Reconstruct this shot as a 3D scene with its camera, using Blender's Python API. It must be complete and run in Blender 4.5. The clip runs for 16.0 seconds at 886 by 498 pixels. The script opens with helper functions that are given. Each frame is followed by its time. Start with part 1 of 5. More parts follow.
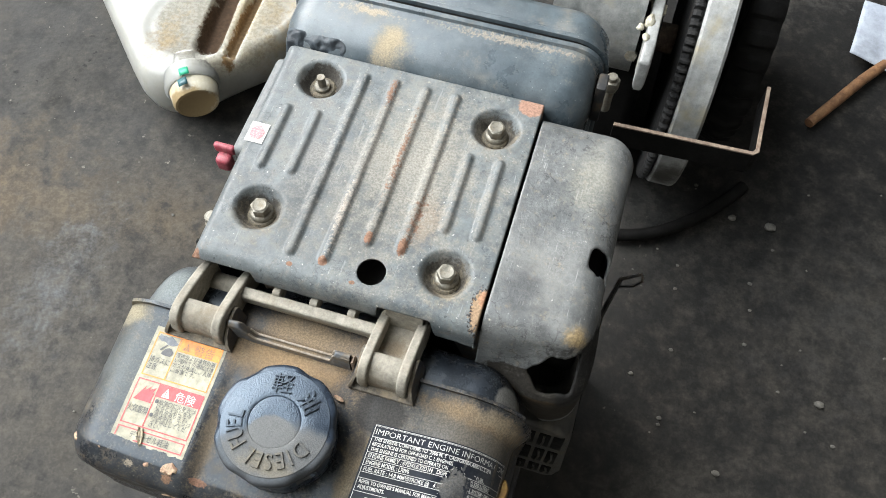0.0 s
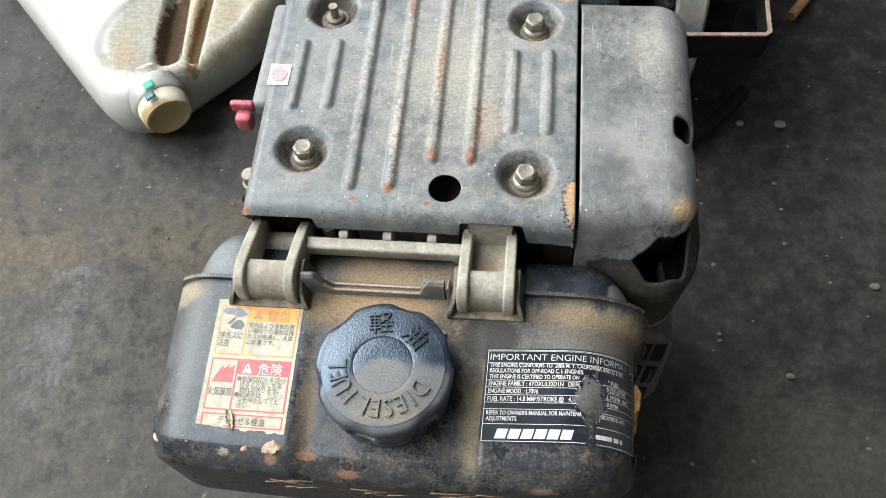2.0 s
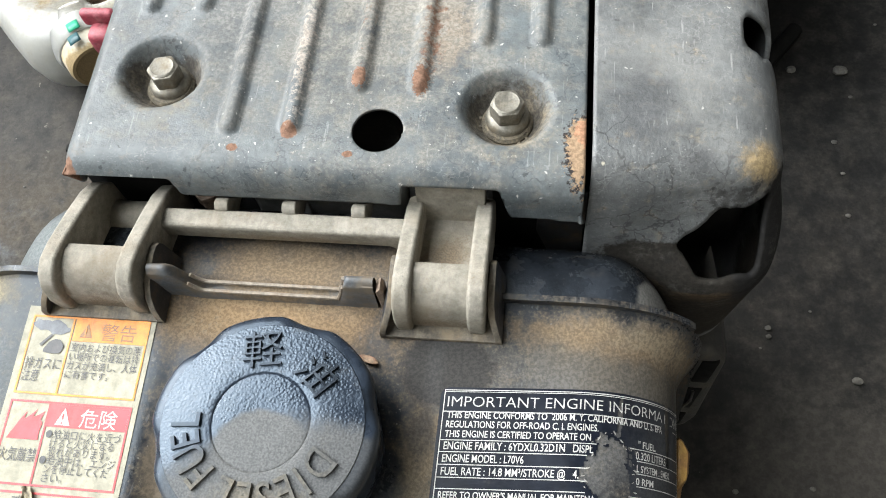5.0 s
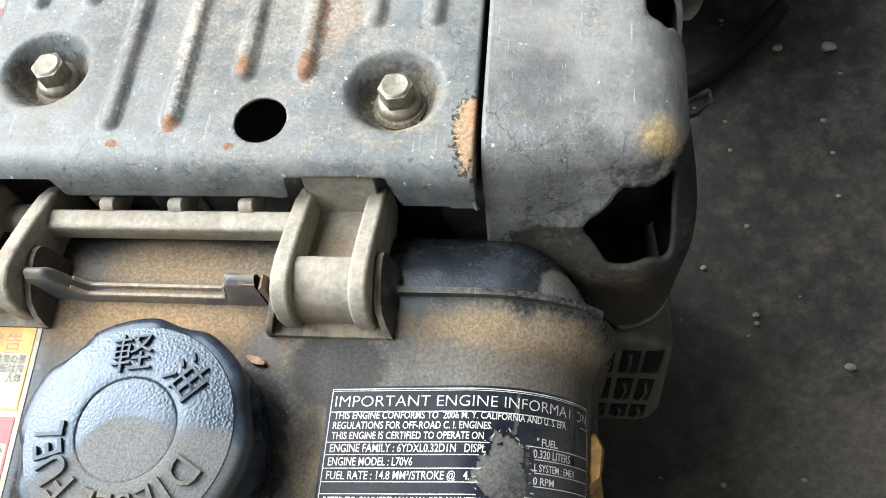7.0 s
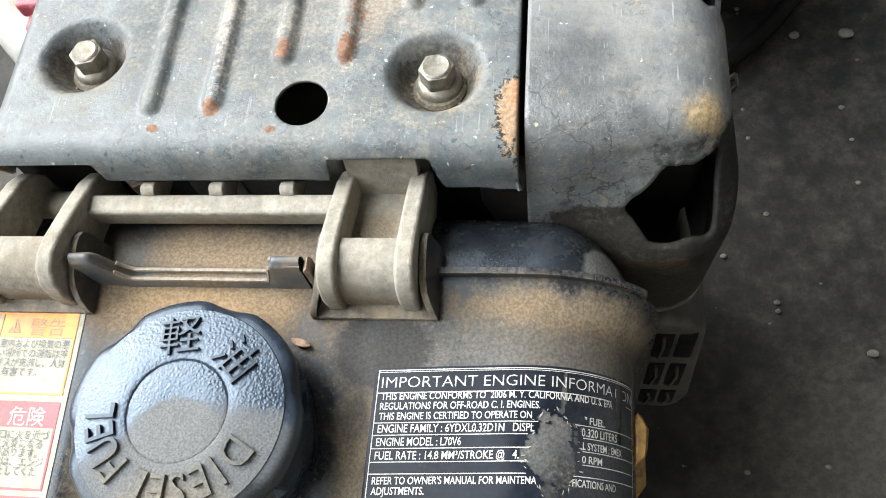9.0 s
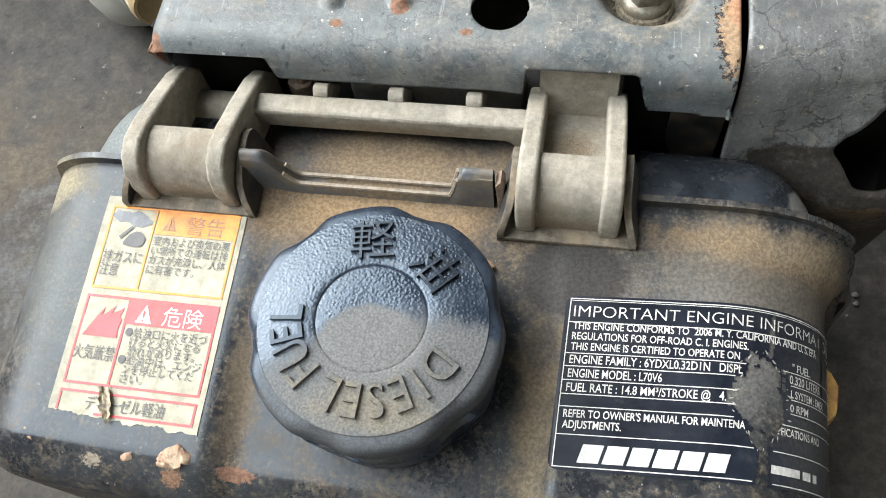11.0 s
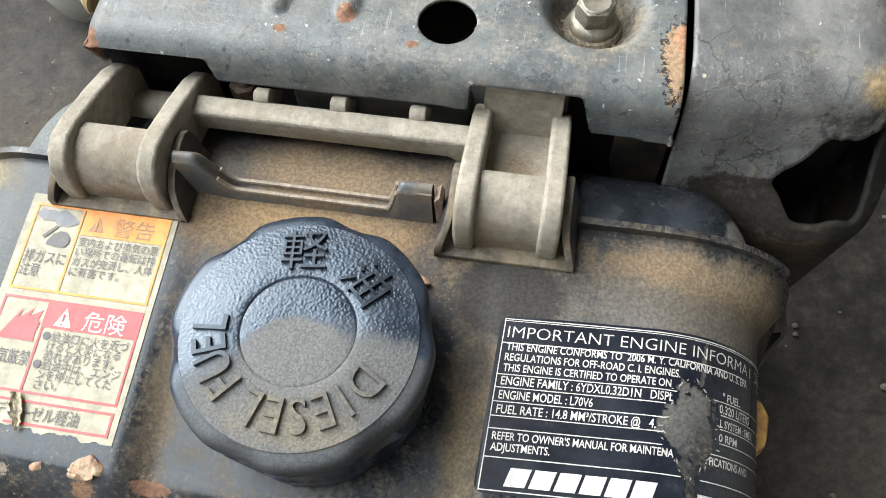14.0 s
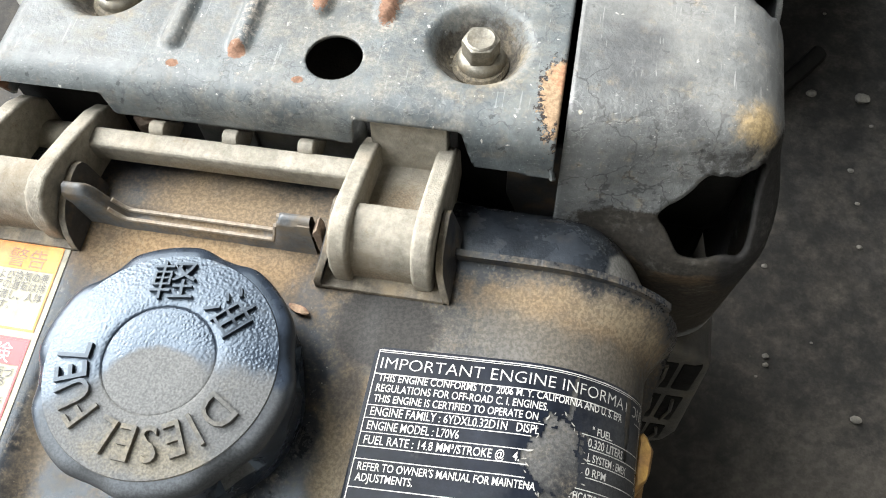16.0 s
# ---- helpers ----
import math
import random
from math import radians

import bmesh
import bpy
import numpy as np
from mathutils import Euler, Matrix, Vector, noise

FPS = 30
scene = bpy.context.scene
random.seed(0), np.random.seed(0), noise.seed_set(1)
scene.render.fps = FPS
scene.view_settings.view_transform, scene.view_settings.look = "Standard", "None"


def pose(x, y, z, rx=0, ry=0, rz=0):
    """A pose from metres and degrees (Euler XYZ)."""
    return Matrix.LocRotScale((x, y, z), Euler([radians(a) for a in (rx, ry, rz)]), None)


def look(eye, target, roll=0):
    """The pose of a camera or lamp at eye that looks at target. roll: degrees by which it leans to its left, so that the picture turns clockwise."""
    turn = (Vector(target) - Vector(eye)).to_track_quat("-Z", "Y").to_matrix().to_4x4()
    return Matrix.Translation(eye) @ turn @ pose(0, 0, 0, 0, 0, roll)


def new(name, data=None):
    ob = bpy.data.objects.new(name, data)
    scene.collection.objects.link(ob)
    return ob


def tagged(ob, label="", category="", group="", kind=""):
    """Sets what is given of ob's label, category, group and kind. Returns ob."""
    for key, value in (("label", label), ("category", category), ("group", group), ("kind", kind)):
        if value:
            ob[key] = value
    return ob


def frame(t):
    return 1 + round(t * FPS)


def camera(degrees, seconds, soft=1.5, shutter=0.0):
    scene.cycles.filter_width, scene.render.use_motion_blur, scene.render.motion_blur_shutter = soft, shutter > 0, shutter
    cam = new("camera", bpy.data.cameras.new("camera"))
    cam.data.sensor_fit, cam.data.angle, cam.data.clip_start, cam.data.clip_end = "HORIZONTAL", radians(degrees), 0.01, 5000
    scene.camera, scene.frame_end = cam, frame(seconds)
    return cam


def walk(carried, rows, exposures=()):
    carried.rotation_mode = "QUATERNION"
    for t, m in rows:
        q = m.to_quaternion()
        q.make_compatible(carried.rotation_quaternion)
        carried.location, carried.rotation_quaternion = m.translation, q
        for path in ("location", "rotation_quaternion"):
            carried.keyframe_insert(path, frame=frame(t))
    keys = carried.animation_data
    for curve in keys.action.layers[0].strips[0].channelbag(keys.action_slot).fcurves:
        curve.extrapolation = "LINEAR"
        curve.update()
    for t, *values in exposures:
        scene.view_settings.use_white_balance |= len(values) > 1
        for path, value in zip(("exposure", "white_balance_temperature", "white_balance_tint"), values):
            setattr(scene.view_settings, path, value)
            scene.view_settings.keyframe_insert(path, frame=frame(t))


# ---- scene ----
cam = camera(56.0, 16.0, 1.0)
PATH = [
    (0, (0.13039, -0.09711, 0.94234), (0.06324, 0.12550, 0.49969), 0.054),
    (0.2, (0.14971, -0.08122, 0.92222), (0.08573, 0.15259, 0.48492), -3.408),
    (0.5, (0.13536, -0.08388, 0.90666), (0.07838, 0.16314, 0.47569), -6.915),
    (0.7, (0.11165, -0.10939, 0.89810), (0.05550, 0.13691, 0.46661), -7.627),
    (1, (0.09123, -0.12190, 0.88881), (0.03928, 0.11895, 0.45374), -7.364),
    (1.5, (0.07392, -0.13187, 0.87341), (0.02633, 0.10522, 0.43578), -6.984),
    (2, (0.06463, -0.14237, 0.86933), (0.01933, 0.09426, 0.43120), -6.605),
    (2.5, (0.05701, -0.14061, 0.86950), (0.01261, 0.09833, 0.43253), -6.197),
    (3, (0.06177, -0.13027, 0.87766), (0.01848, 0.10903, 0.44079), -5.759),
    (3.5, (0.05650, -0.10530, 0.84280), (0.01274, 0.12972, 0.40365), -5.508),
    (3.7, (0.06151, -0.07364, 0.77834), (0.01667, 0.15814, 0.33758), -5.765),
    (5.8, (0.09846, -0.04796, 0.71287), (0.03856, 0.17261, 0.26817), -11.641),
    (6, (0.10859, -0.04402, 0.71596), (0.04728, 0.17698, 0.27166), -12.190),
    (6.5, (0.12336, -0.04207, 0.70771), (0.05674, 0.17766, 0.26355), -14.062),
    (7, (0.12308, -0.04786, 0.69785), (0.05213, 0.17112, 0.25399), -15.065),
    (7.5, (0.11708, -0.05070, 0.69972), (0.04393, 0.16889, 0.25651), -15.500),
    (8, (0.11024, -0.05462, 0.69627), (0.03626, 0.16716, 0.25429), -15.958),
    (8.2, (0.11160, -0.05219, 0.69703), (0.03801, 0.16993, 0.25516), -16.091),
    (10.3, (0.09128, -0.05685, 0.69292), (0.01447, 0.14898, 0.24377), -16.061),
    (10.5, (0.08069, -0.05804, 0.69007), (0.00295, 0.14918, 0.24172), -15.357),
    (11, (0.04931, -0.07026, 0.67784), (-0.02510, 0.13883, 0.22980), -12.564),
    (11.5, (0.03403, -0.06138, 0.67138), (-0.03563, 0.14972, 0.22351), -9.844),
    (12, (0.03044, -0.06551, 0.66905), (-0.03206, 0.14991, 0.22218), -6.818),
    (12.5, (0.03092, -0.06947, 0.66901), (-0.02614, 0.14782, 0.22232), -4.867),
    (13, (0.04360, -0.07413, 0.66478), (-0.01019, 0.14407, 0.21813), -4.097),
    (13.5, (0.04824, -0.07022, 0.67352), (-0.00392, 0.15093, 0.22813), -3.867),
    (14, (0.05451, -0.06742, 0.67324), (0.00532, 0.15402, 0.22765), -3.767),
    (14.5, (0.05607, -0.06595, 0.67335), (0.00993, 0.15506, 0.22723), -4.025),
    (15, (0.06885, -0.06139, 0.67047), (0.02163, 0.16081, 0.22505), -5.171),
    (15.5, (0.09402, -0.05456, 0.67229), (0.04123, 0.16672, 0.22704), -6.445),
    (16, (0.09646, -0.05967, 0.67631), (0.03429, 0.17201, 0.23761), -5.399),
]
EXPOSURES = [(0, 0.02), (0.7, 0.02), (2.0, 0.06), (3.0, 0.02), (3.4, 0.0), (3.7, 0.0), (5.8, 0.0), (6.3, 0.05), (7.0, 0.32), (8.2, 0.31), (10.3, 0.28), (11.0, 0.08), (11.5, 0.0), (14.5, 0.02), (15.5, 0.22), (16.0, 0.42)]
walk(cam, [(t, look(eye, target, roll)) for t, eye, target, roll in PATH], [(t, stops, 6500 + 170 * min(1.0, max(0.0, (t - 10.3) / 1.5)), 10 + 0.4 * min(1.0, max(0.0, (t - 10.3) / 1.5))) for t, stops in EXPOSURES])

# ---- light: an open workshop door to the left and behind ----
world = bpy.data.worlds.new("sky")
scene.world = world
world.use_nodes = True
wn = world.node_tree.nodes
sky = wn.new("ShaderNodeTexSky")
sky.sky_type, sky.sun_disc = "NISHITA", False
sky.sun_elevation, sky.sun_rotation = radians(42), radians(-62)
sky.air_density, sky.dust_density = 1.0, 3.0
world.node_tree.links.new(sky.outputs[0], wn["Background"].inputs[0])
wn["Background"].inputs[1].default_value = 0.14

sun_data = bpy.data.lights.new("sun", "SUN")
sun_data.energy, sun_data.angle, sun_data.color = 0.8, radians(16), (1.0, 0.96, 0.9)
sun = new("sun", sun_data)
sun.matrix_world = look((-3.0, 1.6, 3.0), (0, 0, 0.4))

door_light = bpy.data.lights.new("door_light", "AREA")
door_light.shape, door_light.size, door_light.size_y = "RECTANGLE", 5.2, 4.6
door_light.energy, door_light.color = 860.0, (0.90, 0.955, 0.985)
lamp = new("door_light", door_light)
lamp.matrix_world = look((-2.98, 0.9, 3.40), (-1.63, 0.9, 0.10))
scene.view_settings.exposure = 0.0

# ---- materials ----
def surface(name, base, alt, scale=60, rough=(0.4, 0.65), metal=0.0, bump=0.0002, grain=900, dust=None, spots=(), scratch=None, coat=0.0, spec=0.5, leather=0.0, mottle=0.22, speck=None, cracks=None, sheen=None):
    """A node material in object space. dust: colour, cover 0..1, scale. spots: centre, radii, colour, rough, raggedness. scratch: colour, amount."""
    m = bpy.data.materials.new(name)
    m.use_nodes = True
    nt = m.node_tree
    bsdf = nt.nodes["Principled BSDF"]

    def node(kind, **sets):
        n = nt.nodes.new(kind)
        for key, value in sets.items():
            n.inputs[key].default_value = value
        return n

    def link(a, b):
        nt.links.new(a, b)

    place = nt.nodes.new("ShaderNodeTexCoord").outputs["Object"]

    def cloud(size, detail=5.0, roughness=0.6, where=None):
        n = node("ShaderNodeTexNoise", Scale=size, Detail=detail, Roughness=roughness)
        link(where or place, n.inputs["Vector"])
        return n.outputs["Fac"]

    def span(value, low, high, out0=0.0, out1=1.0):
        n = node("ShaderNodeMapRange", **{"From Min": low, "From Max": high, "To Min": out0, "To Max": out1})
        n.interpolation_type = "SMOOTHSTEP"
        link(value, n.inputs["Value"])
        return n.outputs["Result"]

    def mixed(fac, a, b):
        n = nt.nodes.new("ShaderNodeMix")
        n.data_type = "RGBA"
        link(fac, n.inputs[0])
        for slot, value in ((6, a), (7, b)):
            if isinstance(value, tuple):
                n.inputs[slot].default_value = (*value, 1)
            else:
                link(value, n.inputs[slot])
        return n.outputs[2]

    def mixed_value(fac, a, b):
        n = nt.nodes.new("ShaderNodeMix")
        link(fac, n.inputs[0])
        for slot, value in ((2, a), (3, b)):
            if isinstance(value, float):
                n.inputs[slot].default_value = value
            else:
                link(value, n.inputs[slot])
        return n.outputs[0]

    broad, fine = cloud(scale), cloud(grain, 3.0, 0.7)
    colour = mixed(span(broad, 0.35, 0.68), base, alt)
    mid = cloud(scale * 4.3, 8.0, 0.72)
    tone = nt.nodes.new("ShaderNodeMix")
    tone.data_type, tone.blend_type = "RGBA", "MULTIPLY"
    tone.inputs[0].default_value = 1.0
    link(colour, tone.inputs[6])
    link(span(mid, 0.28, 0.72, 1.0 - mottle, 1.0 + mottle), tone.inputs[7])
    colour = tone.outputs[2]
    micro = cloud(grain * 0.7, 4.0, 0.75)
    grit = nt.nodes.new("ShaderNodeMix")
    grit.data_type, grit.blend_type = "RGBA", "MULTIPLY"
    grit.inputs[0].default_value = 1.0
    link(colour, grit.inputs[6])
    link(span(micro, 0.34, 0.66, 1.0 - 0.32 * mottle, 1.0 + 0.36 * mottle), grit.inputs[7])
    colour = grit.outputs[2]
    colour = mixed(span(fine, 0.55, 0.85, 0.0, 0.14), colour, tuple(min(1.0, c * 1.6 + 0.01) for c in alt))
    for angle, size, amount in ((0.35, scale * 2.2, 0.5), (-1.1, scale * 3.1, 0.4)):
        # wiped streaks
        turn = node("ShaderNodeMapping", Rotation=(0.0, 0.0, angle), Scale=(1.0, 0.14, 1.0))
        link(place, turn.inputs["Vector"])
        wiped = nt.nodes.new("ShaderNodeMix")
        wiped.data_type, wiped.blend_type = "RGBA", "MULTIPLY"
        wiped.inputs[0].default_value = 1.0
        link(colour, wiped.inputs[6])
        link(span(cloud(size, 6.0, 0.55, turn.outputs[0]), 0.30, 0.70, 1.0 - amount * mottle, 1.0 + amount * mottle), wiped.inputs[7])
        colour = wiped.outputs[2]

    def added(value, other, factor):
        n = node("ShaderNodeMath")
        n.operation = "MULTIPLY_ADD"
        link(other, n.inputs[0])
        n.inputs[1].default_value = factor
        link(value, n.inputs[2])
        return n.outputs[0]
    if speck:
        chips = cloud(grain * 0.6, 3.0, 0.55)
        colour = mixed(span(chips, speck[1], speck[1] + 0.03), colour, speck[0])
        pits = cloud(grain * 0.45, 5.0, 0.6)
        colour = mixed(span(pits, speck[1] - 0.05, speck[1] - 0.02, 0.0, 0.75), colour, tuple(0.35 * c for c in base))
    gloss = span(broad, 0.3, 0.7, rough[0], rough[1])
    shine = nt.nodes.new("ShaderNodeValue").outputs[0]
    shine.default_value = spec
    if scratch:
        for angle, size in ((0.6, 520), (-0.85, 640)):
            turn = node("ShaderNodeMapping", Rotation=(0.0, 0.0, angle), Scale=(1.0, 0.06, 6.0))
            link(place, turn.inputs["Vector"])
            lines = cloud(size, 2.0, 0.5, turn.outputs[0])
            colour = mixed(span(lines, 0.685, 0.715, 0.0, scratch[1]), colour, scratch[0])
    for tint, size, amount in cracks or ():
        warp = node("ShaderNodeTexNoise", Scale=size * 1.5, Detail=4.0)
        link(place, warp.inputs["Vector"])
        bend = nt.nodes.new("ShaderNodeVectorMath")
        bend.operation = "MULTIPLY_ADD"
        link(warp.outputs["Color"], bend.inputs[0])
        bend.inputs[1].default_value = (1.6 / size,) * 3
        link(place, bend.inputs[2])
        cells = node("ShaderNodeTexVoronoi", Scale=size)
        cells.feature = "DISTANCE_TO_EDGE"
        link(bend.outputs[0], cells.inputs["Vector"])
        gate = node("ShaderNodeMath")
        gate.operation = "MULTIPLY"
        link(span(cells.outputs["Distance"], 0.008, 0.03, amount, 0.0), gate.inputs[0])
        link(span(cloud(size * 0.4, 3.0), 0.44, 0.56), gate.inputs[1])
        colour = mixed(gate.outputs[0], colour, tint)
    if dust:
        d = cloud(dust[2], 7.0, 0.58)
        cover = span(added(d, micro, 0.12), 0.72 - 0.45 * dust[1], 1.00 - 0.35 * dust[1], 0.0, 0.80)
        colour = mixed(cover, colour, dust[0])
        gloss = mixed_value(cover, gloss, 0.9)
        shine = mixed_value(cover, shine, 0.5 * spec)
    for centre, radii, tint, rgh, ragged in spots:
        off = nt.nodes.new("ShaderNodeVectorMath")
        off.operation = "SUBTRACT"
        link(place, off.inputs[0])
        off.inputs[1].default_value = centre
        size = nt.nodes.new("ShaderNodeVectorMath")
        size.operation = "DIVIDE"
        link(off.outputs[0], size.inputs[0])
        size.inputs[1].default_value = radii
        far = nt.nodes.new("ShaderNodeVectorMath")
        far.operation = "LENGTH"
        link(size.outputs[0], far.inputs[0])
        wob = node("ShaderNodeMath")
        wob.operation = "MULTIPLY_ADD"
        flaky = 0.9 <= ragged <= 1.0
        patch = cloud((2.6 if flaky else 1.5) / max(1e-4, min(radii)), 8.0, 0.74 if ragged >= 0.0 else 0.56)
        if ragged < 0.0:
            # a film of dust, in places painted shade or sheen, thinning out to the edge
            thin = span(far.outputs["Value"], 0.0, 1.0, 1.0, 0.0)
            inside = span(added(added(thin, patch, 1.25), micro, 0.9), 1.10, 2.02, 0.0, -ragged)
        elif ragged <= 1.0:
            # a whole patch with an uneven edge
            link(patch, wob.inputs[0])
            much = 2.5 if flaky else 2.0
            wob.inputs[1].default_value = -much * ragged
            link(far.outputs["Value"], wob.inputs[2])
            edge = 0.04 if flaky else 0.1
            inside = span(wob.outputs[0], 1.0 - edge - 0.5 * much * ragged, 1.0 + edge - 0.5 * much * ragged, 1.0, 0.0)
        else:
            # scattered flecks, thinning out from the centre; the higher ragged, the fewer
            link(far.outputs["Value"], wob.inputs[0])
            wob.inputs[1].default_value = -0.17
            link(patch, wob.inputs[2])
            least = 0.30 + 0.012 * ragged
            wide = 4.0 if min(radii[0], radii[1]) > 0.008 else 1.2
            inside = span(wob.outputs[0], least - 0.04 * wide, least + 0.06 * wide, 0.0, 0.92)
        tone = mixed(span(fine, 0.38, 0.62), tuple(min(1.0, c * 1.12) for c in tint), tuple(c * (0.72 if grain > 300 else 0.8) for c in tint))
        colour = mixed(inside, colour, tone)
        gloss = mixed_value(inside, gloss, rgh)
        shine = mixed_value(inside, shine, min(spec, 0.20))
    link(colour, bsdf.inputs["Base Color"])
    link(gloss, bsdf.inputs["Roughness"])
    bsdf.inputs["Metallic"].default_value = metal
    bsdf.inputs["Coat Weight"].default_value = coat
    link(shine, bsdf.inputs["Specular IOR Level"])
    if sheen:
        bsdf.inputs["Specular Tint"].default_value = (*sheen, 1)
    if bump:
        relief = node("ShaderNodeBump", Strength=1.0, Distance=bump)
        if leather:
            cells = node("ShaderNodeTexVoronoi", Scale=leather)
            cells.feature = "SMOOTH_F1"
            link(place, cells.inputs["Vector"])
            link(cells.outputs["Distance"], relief.inputs["Height"])
        else:
            link(fine, relief.inputs["Height"])
        low = node("ShaderNodeBump", Strength=0.6, Distance=bump * (0.6 if leather else 4))
        link(broad, low.inputs["Height"])
        link(relief.outputs[0], low.inputs["Normal"])
        link(low.outputs[0], bsdf.inputs["Normal"])
    return m


RUST = (0.185, 0.105, 0.07)
cover_paint = surface("cover_paint", (0.070, 0.081, 0.085), (0.108, 0.119, 0.120), 22, (0.36, 0.54), spec=0.42, bump=0.00020, grain=640, mottle=0.25, dust=((0.23, 0.22, 0.19), 0.36, 34), scratch=((0.30, 0.31, 0.30), 0.35), speck=((0.40, 0.39, 0.36), 0.692), cracks=(((0.03, 0.035, 0.04), 70, 0.55), ((0.22, 0.22, 0.21), 150, 0.35)), spots=(
    ((-0.0340, 0.1900, 0.477), (0.0050, 0.080, 0.01), (0.25, 0.25, 0.24), 0.8, 9.6),
    ((-0.0085, 0.1900, 0.477), (0.0050, 0.080, 0.01), (0.33, 0.31, 0.28), 0.8, 9.0),
    ((0.0140, 0.1850, 0.477), (0.0050, 0.070, 0.01), (0.33, 0.30, 0.26), 0.8, 8.8),
    ((0.0370, 0.1850, 0.477), (0.0050, 0.070, 0.01), (0.33, 0.30, 0.26), 0.8, 8.8),
    ((0.0420, 0.1550, 0.475), (0.0180, 0.030, 0.01), (0.24, 0.17, 0.11), 0.85, -0.7),
    ((0.0200, 0.1950, 0.475), (0.0600, 0.080, 0.01), (0.26, 0.24, 0.20), 0.85, -0.65),
    ((-0.0400, 0.1450, 0.475), (0.0250, 0.050, 0.01), (0.045, 0.05, 0.052), 0.6, -0.6),
    ((0.0050, 0.1500, 0.475), (0.0450, 0.060, 0.01), (0.05, 0.052, 0.052), 0.6, -0.6),
    # brown dirt in the bolt wells, made darker to paint in their shade
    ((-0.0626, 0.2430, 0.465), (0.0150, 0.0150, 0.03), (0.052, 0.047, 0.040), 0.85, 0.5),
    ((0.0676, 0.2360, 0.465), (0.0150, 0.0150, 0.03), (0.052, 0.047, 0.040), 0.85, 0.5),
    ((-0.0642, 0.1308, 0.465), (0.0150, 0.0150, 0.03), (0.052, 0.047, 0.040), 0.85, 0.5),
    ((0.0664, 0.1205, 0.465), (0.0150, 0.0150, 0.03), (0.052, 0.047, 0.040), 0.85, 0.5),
    ((0.0250, 0.1850, 0.475), (0.0700, 0.090, 0.02), (0.24, 0.225, 0.195), 0.8, 8.4),
    ((-0.0450, 0.1800, 0.475), (0.0300, 0.060, 0.02), (0.19, 0.185, 0.175), 0.8, 8.4),
    ((0.0700, 0.1150, 0.468), (0.013, 0.013, 0.02), (0.24, 0.20, 0.14), 0.9, 7.6),
    ((-0.0590, 0.1250, 0.468), (0.013, 0.013, 0.02), (0.24, 0.20, 0.14), 0.9, 8.0),
    ((0.0710, 0.2300, 0.468), (0.013, 0.013, 0.02), (0.22, 0.18, 0.13), 0.9, 8.0),
    ((0.0865, 0.2625, 0.475), (0.0095, 0.0085, 0.02), (0.28, 0.165, 0.12), 0.85, 0.5),
    ((0.0930, 0.1045, 0.470), (0.0062, 0.0138, 0.02), (0.035, 0.030, 0.028), 0.85, 0.98),
    ((0.0932, 0.1045, 0.470), (0.0056, 0.0130, 0.02), (0.27, 0.185, 0.115), 0.85, 0.98),
    ((0.0945, 0.1120, 0.470), (0.0040, 0.0060, 0.02), (0.34, 0.185, 0.11), 0.85, 0.9),
    ((0.0345, 0.1310, 0.477), (0.0030, 0.006, 0.01), RUST, 0.85, 0.97),
    ((0.0120, 0.1310, 0.477), (0.0026, 0.0044, 0.01), RUST, 0.85, 0.97),
    ((-0.0105, 0.1075, 0.477), (0.003, 0.003, 0.01), RUST, 0.85, 0.6),
    ((0.0375, 0.1560, 0.476), (0.0045, 0.022, 0.01), RUST, 0.85, 10.0),
    ((0.0120, 0.1950, 0.477), (0.0034, 0.040, 0.01), RUST, 0.85, 9.6),
    ((-0.0105, 0.1450, 0.477), (0.0030, 0.030, 0.01), (0.32, 0.28, 0.24), 0.85, 7.8),
    ((-0.0105, 0.2450, 0.477), (0.0030, 0.014, 0.01), RUST, 0.85, 6.0),
    ((-0.0300, 0.1000, 0.475), (0.0022, 0.0016, 0.01), RUST, 0.85, 0.5),
    ((0.0120, 0.0990, 0.472), (0.0020, 0.0014, 0.01), RUST, 0.85, 0.5),
    ((-0.0915, 0.0900, 0.466), (0.004, 0.006, 0.01), RUST, 0.85, 0.6)))
tank_rear = surface("tank_rear", (0.012, 0.0145, 0.018), (0.024, 0.028, 0.034), 30, (0.20, 0.36), spec=0.36, bump=0.0001, sheen=(0.84, 0.93, 1.0), mottle=0.3, dust=((0.12, 0.10, 0.075), 0.22, 60), spots=(
    ((-0.010, 0.068, 0.44), (0.075, 0.026, 0.03), (0.20, 0.145, 0.088), 0.95, -0.85),
    # teal-grey film on the left dome: dust with the sky's sheen painted in
    ((-0.110, 0.075, 0.435), (0.035, 0.035, 0.04), (0.17, 0.185, 0.18), 0.7, -0.7),
    ((0.1240, 0.0660, 0.424), (0.0095, 0.0110, 0.030), (0.17, 0.165, 0.15), 0.8, 0.25)))
